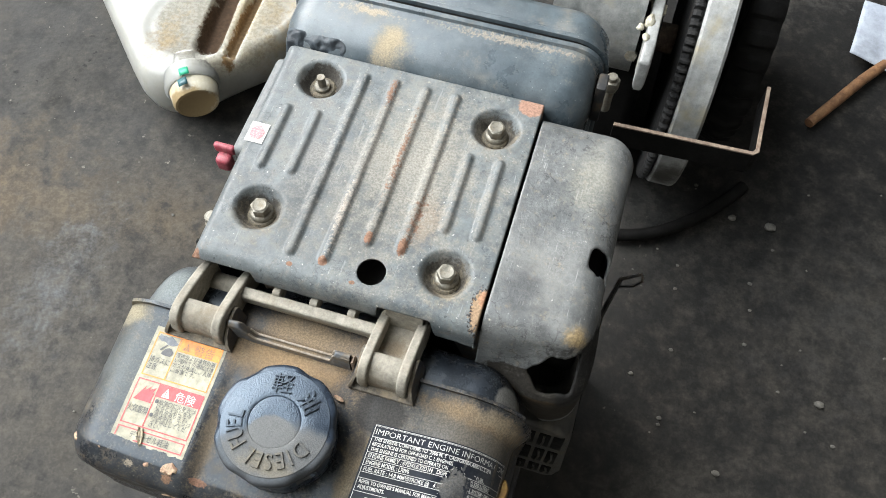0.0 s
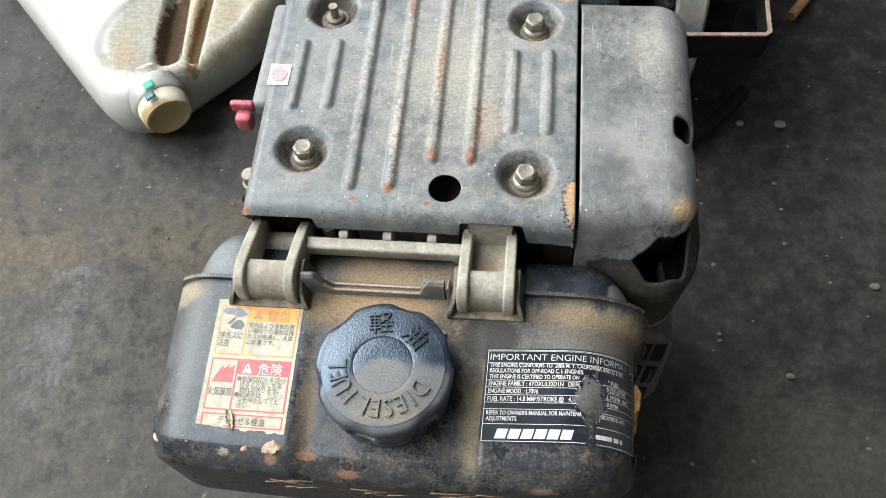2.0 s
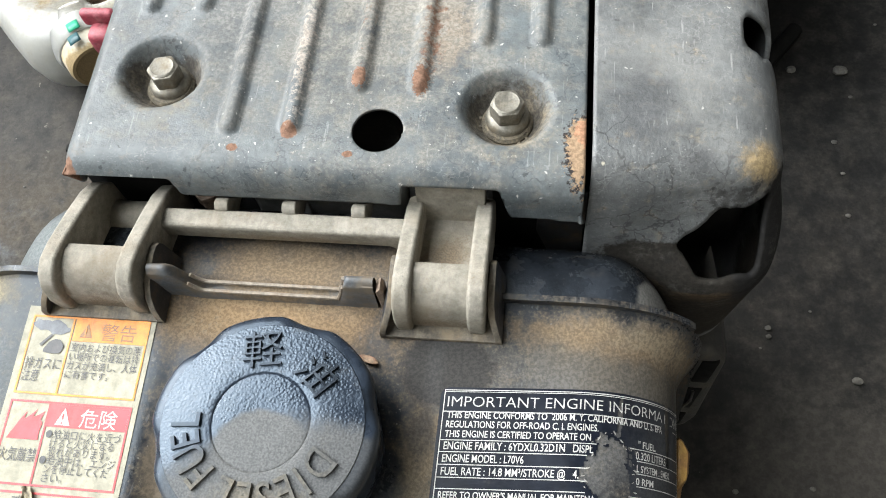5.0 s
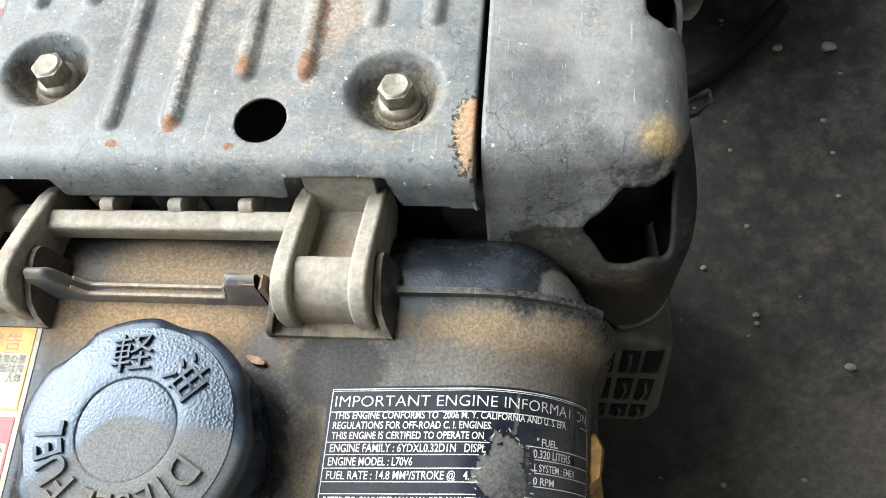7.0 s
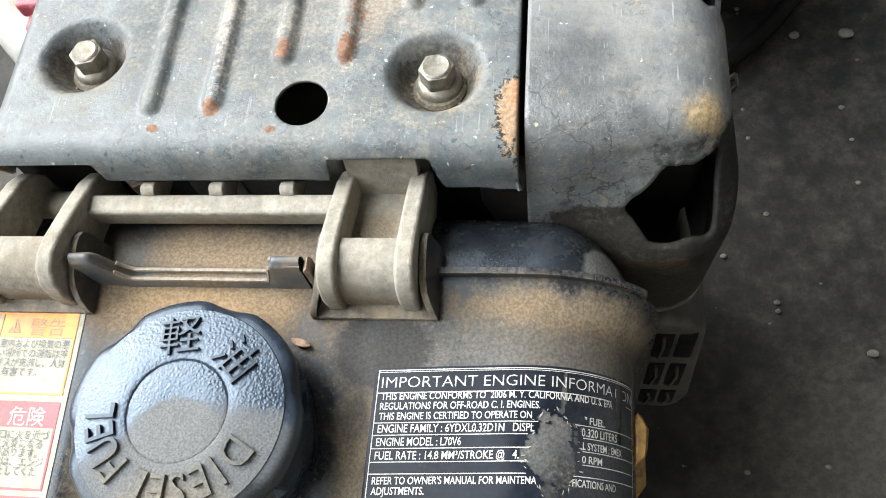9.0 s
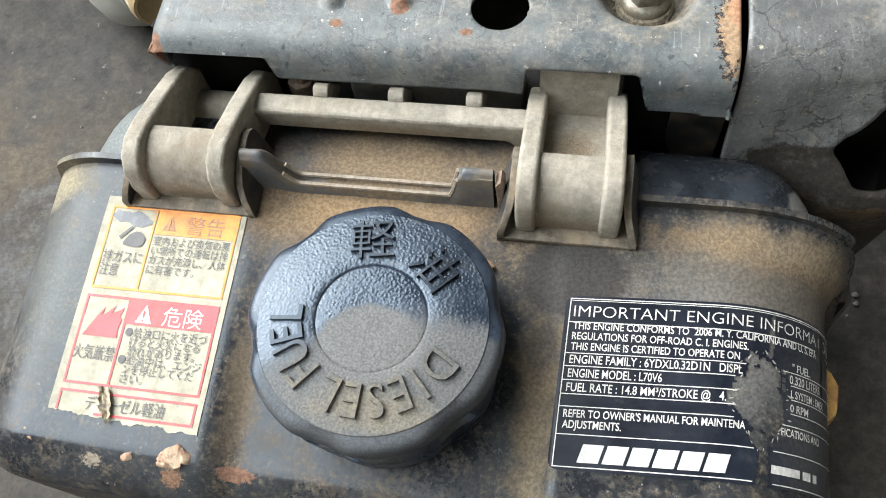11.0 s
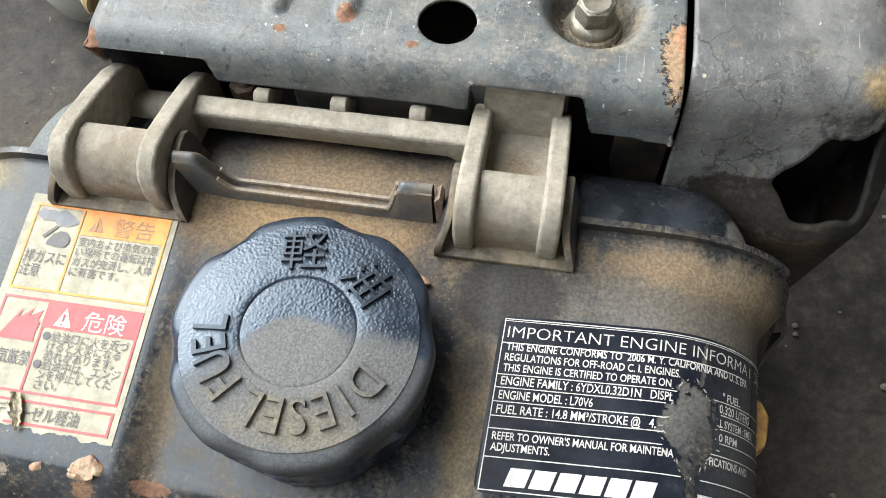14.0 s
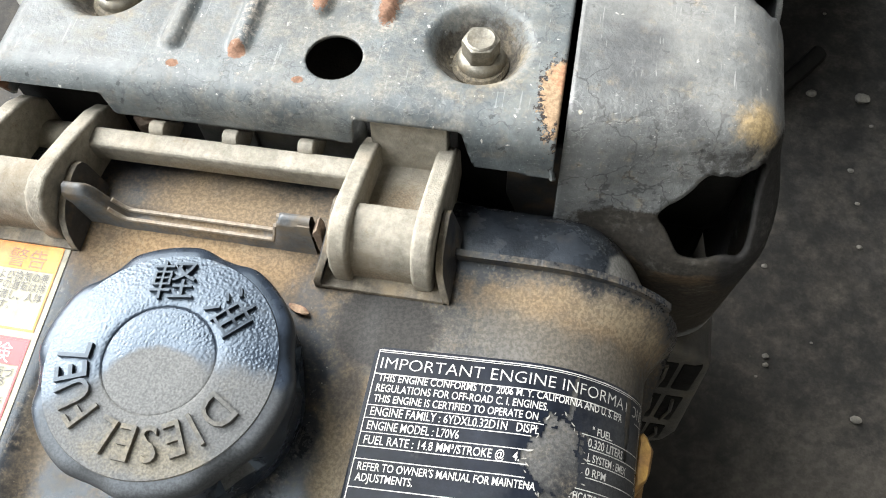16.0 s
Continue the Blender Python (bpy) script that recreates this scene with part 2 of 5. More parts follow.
tank_paint = surface("tank_paint", (0.011, 0.0125, 0.015), (0.020, 0.022, 0.025), 30, (0.20, 0.36), bump=0.00005, sheen=(0.84, 0.93, 1.0), mottle=0.32, spec=0.34, speck=((0.16, 0.15, 0.13), 0.70), dust=((0.105, 0.088, 0.066), 0.12, 45), scratch=((0.2, 0.2, 0.2), 0.25), spots=(
    ((-0.012, 0.050, 0.447), (0.090, 0.034, 0.03), (0.18, 0.128, 0.078), 0.95, -0.85),
    ((-0.020, 0.046, 0.447), (0.060, 0.016, 0.03), (0.23, 0.155, 0.085), 0.95, -0.8),
    ((0.104, 0.038, 0.435), (0.075, 0.030, 0.080), (0.130, 0.110, 0.083), 0.9, -0.72),
    ((0.104, 0.0480, 0.430), (0.062, 0.0120, 0.060), (0.19, 0.135, 0.080), 0.95, -0.85),
    ((0.118, 0.0500, 0.425), (0.036, 0.0090, 0.050), (0.23, 0.185, 0.125), 0.95, -0.7),
    ((0.044, -0.010, 0.436), (0.012, 0.060, 0.02), (0.17, 0.135, 0.09), 0.9, -0.9),
    ((-0.045, -0.005, 0.436), (0.010, 0.050, 0.02), (0.15, 0.115, 0.075), 0.9, -0.7),
    ((0.095, 0.016, 0.440), (0.060, 0.040, 0.04), (0.112, 0.109, 0.104), 0.75, -0.78),
    ((0.052, 0.020, 0.447), (0.016, 0.020, 0.02), (0.17, 0.13, 0.082), 0.9, 8.2),
    # pale film on the bent left end stands for the sky's sheen there
    ((-0.115, 0.020, 0.435), (0.035, 0.060, 0.04), (0.115, 0.120, 0.112), 0.6, -0.5),
    ((-0.125, 0.052, 0.440), (0.022, 0.014, 0.04), (0.22, 0.19, 0.13), 0.9, -0.9),
    ((0.0510, 0.0330, 0.447), (0.0165, 0.0125, 0.02), (0.038, 0.034, 0.030), 0.62, 0.42),
    ((0.0440, 0.0140, 0.447), (0.0100, 0.0240, 0.02), (0.034, 0.030, 0.027), 0.62, -0.8),
    ((-0.0600, -0.0390, 0.434), (0.0035, 0.003, 0.005), (0.16, 0.095, 0.06), 0.85, 0.95),
    ((-0.0860, -0.0370, 0.434), (0.004, 0.0025, 0.005), (0.2, 0.17, 0.13), 0.85, 0.9),
    ((-0.0420, -0.0360, 0.434), (0.0055, 0.0022, 0.006), (0.16, 0.09, 0.06), 0.85, 0.95),
    ((-0.0200, -0.0430, 0.430), (0.006, 0.0022, 0.006), (0.16, 0.09, 0.06), 0.85, 0.97),
    ((-0.0130, -0.0480, 0.410), (0.030, 0.010, 0.014), (0.13, 0.09, 0.06), 0.85, 9.0),
    ((0.0820, -0.0430, 0.428), (0.009, 0.0025, 0.004), (0.17, 0.095, 0.06), 0.85, 0.95),
    ((0.0600, -0.0460, 0.415), (0.030, 0.010, 0.012), (0.13, 0.10, 0.075), 0.85, 8.4),
    ((-0.0900, -0.0420, 0.415), (0.030, 0.010, 0.012), (0.11, 0.09, 0.07), 0.85, 8.0),
    ((-0.1200, -0.0320, 0.425), (0.006, 0.004, 0.008), (0.20, 0.15, 0.09), 0.85, 0.9)))
CAP_DUST = (
    ((0.018, -0.0285, 0.468), (0.050, 0.034, 0.06), (0.100, 0.100, 0.098), 0.65, 0.22),
    ((-0.0005, -0.0035, 0.471), (0.0140, 0.0112, 0.02), (0.118, 0.117, 0.113), 0.65, 0.18))
cap_plastic = surface("cap_plastic", (0.011, 0.0155, 0.024), (0.018, 0.0245, 0.036), 70, (0.29, 0.40), bump=0.00017, grain=1600, leather=1250, sheen=(0.70, 0.85, 1.0), mottle=0.22, spec=0.72, spots=CAP_DUST + (
    ((0.004, -0.0205, 0.471), (0.030, 0.010, 0.02), (0.22, 0.185, 0.12), 0.85, -0.45),))
cap_disc = surface("cap_disc", (0.011, 0.0155, 0.024), (0.018, 0.0245, 0.036), 70, (0.24, 0.34), bump=0.00016, grain=1600, leather=1250, sheen=(0.70, 0.85, 1.0), mottle=0.2, spec=0.6, spots=CAP_DUST)
cap_smooth = surface("cap_smooth", (0.014, 0.019, 0.028), (0.022, 0.029, 0.041), 70, (0.24, 0.34), bump=0.00003, grain=1400, sheen=(0.70, 0.85, 1.0), mottle=0.25, spec=0.45, speck=((0.2, 0.2, 0.19), 0.71), spots=(
    ((0.016, -0.0300, 0.469), (0.050, 0.034, 0.0075), (0.060, 0.063, 0.066), 0.5, 0.30),))
cap_letter = surface("cap_letter", (0.012, 0.0145, 0.019), (0.018, 0.022, 0.029), 70, (0.28, 0.40), bump=0.00004, sheen=(0.70, 0.85, 1.0), mottle=0.25, spec=0.4, spots=(
    ((0.018, -0.0300, 0.468), (0.050, 0.034, 0.06), (0.095, 0.092, 0.085), 0.65, 0.30),
    ((0.002, -0.0215, 0.471), (0.030, 0.011, 0.02), (0.19, 0.165, 0.12), 0.85, 8.8)))
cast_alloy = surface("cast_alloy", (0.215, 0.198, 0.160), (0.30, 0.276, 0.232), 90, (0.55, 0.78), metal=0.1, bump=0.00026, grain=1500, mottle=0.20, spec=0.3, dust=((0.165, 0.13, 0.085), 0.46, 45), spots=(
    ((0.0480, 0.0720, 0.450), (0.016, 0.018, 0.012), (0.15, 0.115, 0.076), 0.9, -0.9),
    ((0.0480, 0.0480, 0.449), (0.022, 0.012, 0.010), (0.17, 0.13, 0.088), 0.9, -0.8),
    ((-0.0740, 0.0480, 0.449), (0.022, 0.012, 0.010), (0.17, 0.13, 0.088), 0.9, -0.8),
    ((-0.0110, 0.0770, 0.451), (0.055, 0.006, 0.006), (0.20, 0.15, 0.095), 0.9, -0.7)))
plated_steel = surface("plated_steel", (0.125, 0.116, 0.094), (0.195, 0.18, 0.146), 260, (0.38, 0.55), metal=0.4, bump=0.00008, dust=((0.17, 0.135, 0.088), 0.42, 200))
strap_steel = surface("strap_steel", (0.022, 0.022, 0.024), (0.045, 0.043, 0.041), 120, (0.35, 0.55), bump=0.0001, dust=((0.20, 0.15, 0.095), 0.36, 130))
strap_dusty = surface("strap_dusty", (0.075, 0.064, 0.048), (0.16, 0.135, 0.10), 160, (0.6, 0.8), bump=0.0002, mottle=0.3, dust=((0.20, 0.155, 0.10), 0.5, 120))
clip_steel = surface("clip_steel", (0.050, 0.058, 0.066), (0.085, 0.090, 0.095), 120, (0.35, 0.55), bump=0.0001, dust=((0.17, 0.13, 0.085), 0.62, 110), spots=(
    ((-0.012, 0.057, 0.449), (0.034, 0.010, 0.006), (0.22, 0.165, 0.105), 0.9, -0.9),))
lip_dust = surface("lip_dust", (0.19, 0.155, 0.115), (0.27, 0.235, 0.19), 200, (0.6, 0.8), bump=0.0001, dust=((0.26, 0.16, 0.09), 0.40, 150))
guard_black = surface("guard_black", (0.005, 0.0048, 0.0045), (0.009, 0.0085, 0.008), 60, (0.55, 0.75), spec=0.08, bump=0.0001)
black_steel = surface("black_steel", (0.020, 0.020, 0.021), (0.036, 0.035, 0.034), 90, (0.4, 0.6), bump=0.0001, dust=((0.15, 0.11, 0.07), 0.46, 90))
blue_steel = surface("blue_steel", (0.030, 0.035, 0.042), (0.055, 0.06, 0.068), 90, (0.35, 0.55), bump=0.0001, dust=((0.18, 0.125, 0.075), 0.48, 70))
shroud_plastic = surface("shroud_plastic", (0.080, 0.084, 0.084), (0.114, 0.117, 0.115), 24, (0.34, 0.55), bump=0.00030, grain=520, mottle=0.24, dust=((0.205, 0.202, 0.188), 0.40, 20), scratch=((0.28, 0.28, 0.27), 0.6), speck=((0.35, 0.34, 0.31), 0.715), cracks=(((0.022, 0.022, 0.022), 55, 0.75), ((0.03, 0.03, 0.03), 210, 0.45), ((0.25, 0.25, 0.24), 120, 0.35)), spots=(
    ((0.1530, 0.1060, 0.468), (0.0135, 0.0115, 0.016), (0.36, 0.265, 0.14), 0.85, -0.95),
    ((0.1330, 0.1030, 0.472), (0.010, 0.007, 0.02), (0.055, 0.055, 0.056), 0.6, -0.5),
    ((0.1500, 0.0960, 0.460), (0.018, 0.007, 0.010), (0.055, 0.053, 0.050), 0.6, 9.0),
    # brown dirt on the skirt and lip, darkened further to paint in their shade
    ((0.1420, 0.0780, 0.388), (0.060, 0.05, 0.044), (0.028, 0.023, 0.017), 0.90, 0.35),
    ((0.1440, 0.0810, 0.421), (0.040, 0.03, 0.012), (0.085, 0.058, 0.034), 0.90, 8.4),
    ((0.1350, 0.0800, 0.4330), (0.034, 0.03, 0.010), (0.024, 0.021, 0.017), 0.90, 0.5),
    # the side past the broken corner, painted near black for its shade
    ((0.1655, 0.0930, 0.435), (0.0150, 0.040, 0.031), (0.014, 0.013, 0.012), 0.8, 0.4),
    ((0.1150, 0.1250, 0.475), (0.020, 0.030, 0.01), (0.055, 0.056, 0.058), 0.7, -0.6),
    ((0.1400, 0.2150, 0.475), (0.025, 0.045, 0.02), (0.25, 0.24, 0.20), 0.75, -0.6),
    ((0.1003, 0.1002, 0.4755), (0.0016, 0.0016, 0.003), (0.6, 0.55, 0.42), 0.7, 0.1)))
box_paint = surface("box_paint", (0.045, 0.060, 0.070), (0.075, 0.092, 0.102), 22, (0.24, 0.38), bump=0.0001, mottle=0.2, dust=((0.2, 0.19, 0.165), 0.24, 30), speck=((0.35, 0.35, 0.33), 0.71), spots=(
    ((-0.026, 0.286, 0.470), (0.022, 0.026, 0.04), (0.33, 0.27, 0.18), 0.85, -0.95),
    ((-0.050, 0.308, 0.480), (0.025, 0.005, 0.03), (0.33, 0.28, 0.21), 0.85, 7.2),
    ((0.060, 0.310, 0.480), (0.06, 0.004, 0.03), (0.25, 0.22, 0.18), 0.85, 7.2)))
engine_dark = surface("engine_dark", (0.018, 0.018, 0.019), (0.035, 0.034, 0.032), 30, (0.5, 0.75), dust=((0.09, 0.075, 0.06), 0.35, 30))
engine_grey = surface("engine_grey", (0.105, 0.110, 0.110), (0.165, 0.170, 0.165), 40, (0.5, 0.7), dust=((0.2, 0.17, 0.13), 0.35, 40))
grille_grey = surface("grille_grey", (0.026, 0.024, 0.021), (0.058, 0.053, 0.044), 40, (0.6, 0.8), mottle=0.3, dust=((0.10, 0.085, 0.062), 0.4, 40))
red_plastic = surface("red_plastic", (0.24, 0.035, 0.05), (0.32, 0.075, 0.09), 220, (0.45, 0.6), dust=((0.3, 0.2, 0.18), 0.3, 120))
cream_vinyl = surface("cream_vinyl", (0.275, 0.258, 0.192), (0.312, 0.294, 0.226), 60, (0.5, 0.65), spec=0.3, bump=0.00004, dust=((0.5, 0.40, 0.26), 0.20, 70), spots=(((-0.0800, 0.0440, 0.447), (0.030, 0.0045, 0.01), (0.22, 0.165, 0.10), 0.9, -0.95),))
torn_paper = surface("torn_paper", (0.34, 0.29, 0.19), (0.06, 0.045, 0.03), 420, (0.5, 0.7))
orange_ink = surface("orange_ink", (0.56, 0.175, 0.014), (0.60, 0.22, 0.03), 80, (0.45, 0.6), bump=0, dust=((0.35, 0.19, 0.07), 0.30, 90), spots=(((-0.0700, 0.0450, 0.447), (0.022, 0.0042, 0.01), (0.20, 0.12, 0.055), 0.9, -0.7),))
red_ink = surface("red_ink", (0.48, 0.032, 0.04), (0.54, 0.06, 0.06), 80, (0.45, 0.6), bump=0)
dark_ink = surface("dark_ink", (0.035, 0.035, 0.038), (0.07, 0.068, 0.066), 200, (0.5, 0.6), bump=0)
# grey film on the label's right end: dust and a painted reflection sheen
label_black = surface("label_black", (0.005, 0.007, 0.012), (0.009, 0.012, 0.019), 60, (0.32, 0.50), spec=0.25, bump=0.00003, dust=((0.10, 0.09, 0.075), 0.12, 120), spots=(((0.1300, 0.0, 0.425), (0.034, 0.050, 0.05), (0.085, 0.085, 0.083), 0.7, -0.5),))
white_ink = surface("white_ink", (0.44, 0.435, 0.41), (0.50, 0.49, 0.46), 200, (0.45, 0.6), bump=0)
floor_concrete = surface("floor_concrete", (0.015, 0.0145, 0.0136), (0.033, 0.031, 0.0275), 7.0, (0.55, 0.9), bump=0.0007, grain=170, mottle=0.42, spec=0.24, dust=((0.060, 0.055, 0.046), 0.34, 11), speck=((0.13, 0.12, 0.10), 0.70), spots=(
    ((-0.45, 0.15, 0.0), (0.35, 0.45, 0.05), (0.062, 0.055, 0.045), 0.75, -0.75),
    ((-0.50, 0.29, 0.0), (0.05, 0.04, 0.05), (0.10, 0.076, 0.046), 0.8, 6.6),
    ((-0.36, 0.31, 0.0), (0.12, 0.06, 0.05), (0.095, 0.070, 0.040), 0.8, 6.0),
    ((-0.46, 0.20, 0.0), (0.035, 0.09, 0.05), (0.095, 0.10, 0.105), 0.7, 6.0),
    ((-0.30, 0.10, 0.0), (0.10, 0.07, 0.05), (0.022, 0.0215, 0.021), 0.6, 8.0),
    # oily floor right of the engine, darkened to paint in the shade there
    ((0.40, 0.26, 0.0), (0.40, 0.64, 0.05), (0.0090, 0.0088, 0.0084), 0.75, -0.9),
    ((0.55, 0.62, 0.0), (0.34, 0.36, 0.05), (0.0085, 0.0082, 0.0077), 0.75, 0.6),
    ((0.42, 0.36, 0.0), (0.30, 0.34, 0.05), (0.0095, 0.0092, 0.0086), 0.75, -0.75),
    ((0.36, 0.10, 0.0), (0.22, 0.15, 0.05), (0.064, 0.057, 0.048), 0.7, -0.9),
    ((0.38, -0.02, 0.0), (0.14, 0.10, 0.05), (0.042, 0.037, 0.031), 0.7, 6.6),
    ((0.52, 0.42, 0.0), (0.15, 0.13, 0.05), (0.033, 0.031, 0.028), 0.65, 7.6),
    ((-0.24, 0.36, 0.0), (0.05, 0.035, 0.05), (0.085, 0.060, 0.036), 0.8, 6.4),
    ((-0.42, 0.20, 0.0), (0.60, 0.70, 0.05), (0.017, 0.0162, 0.0150), 0.7, 15.0),
    ((-0.42, 0.20, 0.0), (0.60, 0.70, 0.04), (0.070, 0.062, 0.050), 0.8, 18.0),
    ((0.50, 0.30, 0.0), (0.50, 0.80, 0.045), (0.046, 0.041, 0.034), 0.8, 16.0),
    ((-0.62, 0.30, 0.0), (0.10, 0.08, 0.05), (0.085, 0.066, 0.044), 0.8, 6.6),
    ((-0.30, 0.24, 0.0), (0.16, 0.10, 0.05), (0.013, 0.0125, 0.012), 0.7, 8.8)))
wall_plaster = surface("wall_plaster", (0.110, 0.107, 0.101), (0.145, 0.141, 0.132), 3, (0.8, 0.9), bump=0.001, grain=60, dust=((0.18, 0.16, 0.13), 0.3, 2))
# white for the unseen front wall, chosen to bounce fill light
bounce_white = surface("bounce_white", (0.46, 0.45, 0.42), (0.56, 0.55, 0.52), 3, (0.8, 0.9), bump=0.001, grain=60, dust=((0.36, 0.33, 0.28), 0.3, 2))
roof_sheet = surface("roof_sheet", (0.04, 0.04, 0.04), (0.055, 0.055, 0.054), 2, (0.5, 0.7), bump=0.0005, grain=60)
jug_plastic = surface("jug_plastic", (0.235, 0.232, 0.210), (0.270, 0.267, 0.246), 9, (0.35, 0.5), bump=0.0002, grain=200, mottle=0.06, dust=((0.46, 0.42, 0.32), 0.14, 10), spots=(
    ((-0.385, 0.575, 0.10), (0.080, 0.085, 0.06), (0.200, 0.190, 0.160), 0.6, 0.22),
    ((-0.385, 0.590, 0.10), (0.070, 0.105, 0.06), (0.20, 0.155, 0.09), 0.75, -0.22),
    ((-0.440, 0.520, 0.10), (0.028, 0.016, 0.06), (0.20, 0.15, 0.085), 0.8, 8.2),
    ((-0.340, 0.620, 0.10), (0.070, 0.140, 0.06), (0.25, 0.21, 0.14), 0.75, -0.28),
    ((-0.440, 0.530, 0.10), (0.018, 0.045, 0.06), (0.22, 0.17, 0.10), 0.85, 9.6),
    ((-0.300, 0.640, 0.09), (0.035, 0.12, 0.06), (0.22, 0.17, 0.10), 0.85, 9.6),
    ((-0.389, 0.585, 0.083), (0.019, 0.068, 0.03), (0.060, 0.036, 0.020), 0.9, 0.8),
    ((-0.352, 0.585, 0.083), (0.011, 0.078, 0.03), (0.13, 0.085, 0.042), 0.9, 0.6)))
# thin milky plastic lets light through
jug_plastic.node_tree.nodes["Principled BSDF"].inputs["Subsurface Weight"].default_value = 0.75
jug_plastic.node_tree.nodes["Principled BSDF"].inputs["Subsurface Radius"].default_value = (0.09, 0.085, 0.075)
jug_plastic.node_tree.nodes["Principled BSDF"].inputs["Subsurface Scale"].default_value = 1.0
jug_cap_plastic = surface("jug_cap_plastic", (0.40, 0.37, 0.29), (0.34, 0.29, 0.20), 20, (0.45, 0.6), bump=0.0001, mottle=0.12, dust=((0.42, 0.30, 0.15), 0.26, 30), spots=(
    ((-0.366, 0.440, 0.070), (0.034, 0.034, 0.036), (0.26, 0.19, 0.10), 0.8, 0.5),))
green_tape = surface("green_tape", (0.01, 0.26, 0.14), (0.02, 0.30, 0.17), 60, (0.4, 0.5), bump=0)
teal_tape = surface("teal_tape", (0.01, 0.06, 0.07), (0.02, 0.09, 0.10), 60, (0.4, 0.5), bump=0)
# the dark film low on the pulley paints in the guard bar's shadow
pulley_grey = surface("pulley_grey", (0.22, 0.225, 0.22), (0.30, 0.30, 0.285), 25, (0.4, 0.6), metal=0.2, dust=((0.33, 0.28, 0.17), 0.40, 30), spots=(((0.225, 0.478, 0.135), (0.040, 0.040, 0.065), (0.060, 0.056, 0.048), 0.85, -0.95),))
rubber = surface("rubber", (0.009, 0.009, 0.009), (0.018, 0.017, 0.016), 40, (0.6, 0.8), spec=0.3, dust=((0.07, 0.05, 0.038), 0.22, 40))
lump_paint = surface("lump_paint", (0.30, 0.22, 0.14), (0.24, 0.13, 0.085), 300, (0.6, 0.8), bump=0.0002, mottle=0.3)
gum_black = surface("gum_black", (0.020, 0.024, 0.028), (0.055, 0.066, 0.075), 90, (0.4, 0.6), spec=0.3, bump=0.0003, grain=400)
rusty_steel = surface("rusty_steel", (0.13, 0.088, 0.062), (0.21, 0.16, 0.12), 160, (0.6, 0.8), dust=((0.33, 0.27, 0.2), 0.4, 60))
cake_dirt = surface("cake_dirt", (0.25, 0.23, 0.17), (0.36, 0.34, 0.27), 120, (0.7, 0.9), bump=0.0006, grain=400, mottle=0.3)
case_grey = surface("case_grey", (0.10, 0.105, 0.10), (0.17, 0.17, 0.16), 40, (0.4, 0.6), dust=((0.22, 0.20, 0.15), 0.36, 60))
paper_white = surface("paper_white", (0.28, 0.31, 0.36), (0.34, 0.37, 0.42), 10, (0.7, 0.85), bump=0.0005, grain=80)
stick_wood = surface("stick_wood", (0.20, 0.10, 0.042), (0.11, 0.05, 0.022), 45, (0.6, 0.8), bump=0.0004, grain=200)
pebble_stone = surface("pebble_stone", (0.07, 0.067, 0.058), (0.12, 0.112, 0.095), 90, (0.7, 0.9), bump=0.0004, grain=300)

tap_brass = surface("tap_brass", (0.34, 0.20, 0.055), (0.22, 0.11, 0.04), 90, (0.4, 0.6), metal=0.3, dust=((0.2, 0.15, 0.08), 0.35, 90))
tag_paper = surface("tag_paper", (0.40, 0.385, 0.36), (0.45, 0.43, 0.40), 200, (0.5, 0.6), bump=0)
scrap_paper = surface("scrap_paper", (0.20, 0.19, 0.17), (0.30, 0.285, 0.26), 500, (0.6, 0.8), bump=0)
smoke_ink = surface("smoke_ink", (0.075, 0.082, 0.095), (0.13, 0.14, 0.15), 300, (0.5, 0.6), bump=0)
faint_ink = surface("faint_ink", (0.17, 0.095, 0.045), (0.27, 0.13, 0.045), 200, (0.5, 0.6), bump=0)
washer_dirt = surface("washer_dirt", (0.085, 0.072, 0.050), (0.15, 0.125, 0.085), 300, (0.7, 0.9), bump=0.0003, grain=900, mottle=0.35, cracks=(((0.012, 0.010, 0.008), 260, 0.9),))
# ---- mesh helpers ----
def thing(name, base, label, category, group="", kind=""):
    ob = new(name)
    ob.location, ob.empty_display_size = base, 0.02
    return tagged(ob, label, category, group, kind)


def hang(ob, parent):
    """Makes ob, whose mesh is laid out in world metres, a child of parent."""
    ob.parent = parent
    shift = parent.location if parent.type == "EMPTY" else (0, 0, 0)
    ob.matrix_parent_inverse = Matrix.Translation(-Vector(shift))
    return ob


def finish(mesh, material, angle=40):
    mesh.materials.append(material)
    mesh.shade_smooth()
    mesh.set_sharp_from_angle(angle=radians(angle))
    return mesh


def part(name, shape, material, parent=None, label="", angle=40, thick=0.0):
    """shape: a bmesh, or (verts, faces). One mesh object, under parent if there is one."""
    mesh = bpy.data.meshes.new(name)
    if isinstance(shape, tuple):
        mesh.from_pydata(shape[0], [], shape[1])
        mesh.validate()
    else:
        bmesh.ops.recalc_face_normals(shape, faces=shape.faces)
        shape.to_mesh(mesh)
        shape.free()
    ob = new(name, finish(mesh, material, angle))
    if not isinstance(shape, tuple) and len(mesh.polygons) < 3000:
        even = ob.modifiers.new("even_normals", "WEIGHTED_NORMAL")
        even.keep_sharp, even.weight = True, 100
    if parent:
        hang(ob, parent)
    if thick:
        solid = ob.modifiers.new("thickness", "SOLIDIFY")
        solid.thickness, solid.offset = thick, -1.0
    return tagged(ob, label)


def joined(*shapes):
    verts, faces = [], []
    for v, f in shapes:
        n = len(verts)
        verts += [tuple(p) for p in v]
        faces += [tuple(i + n for i in face) for face in f]
    return verts, faces


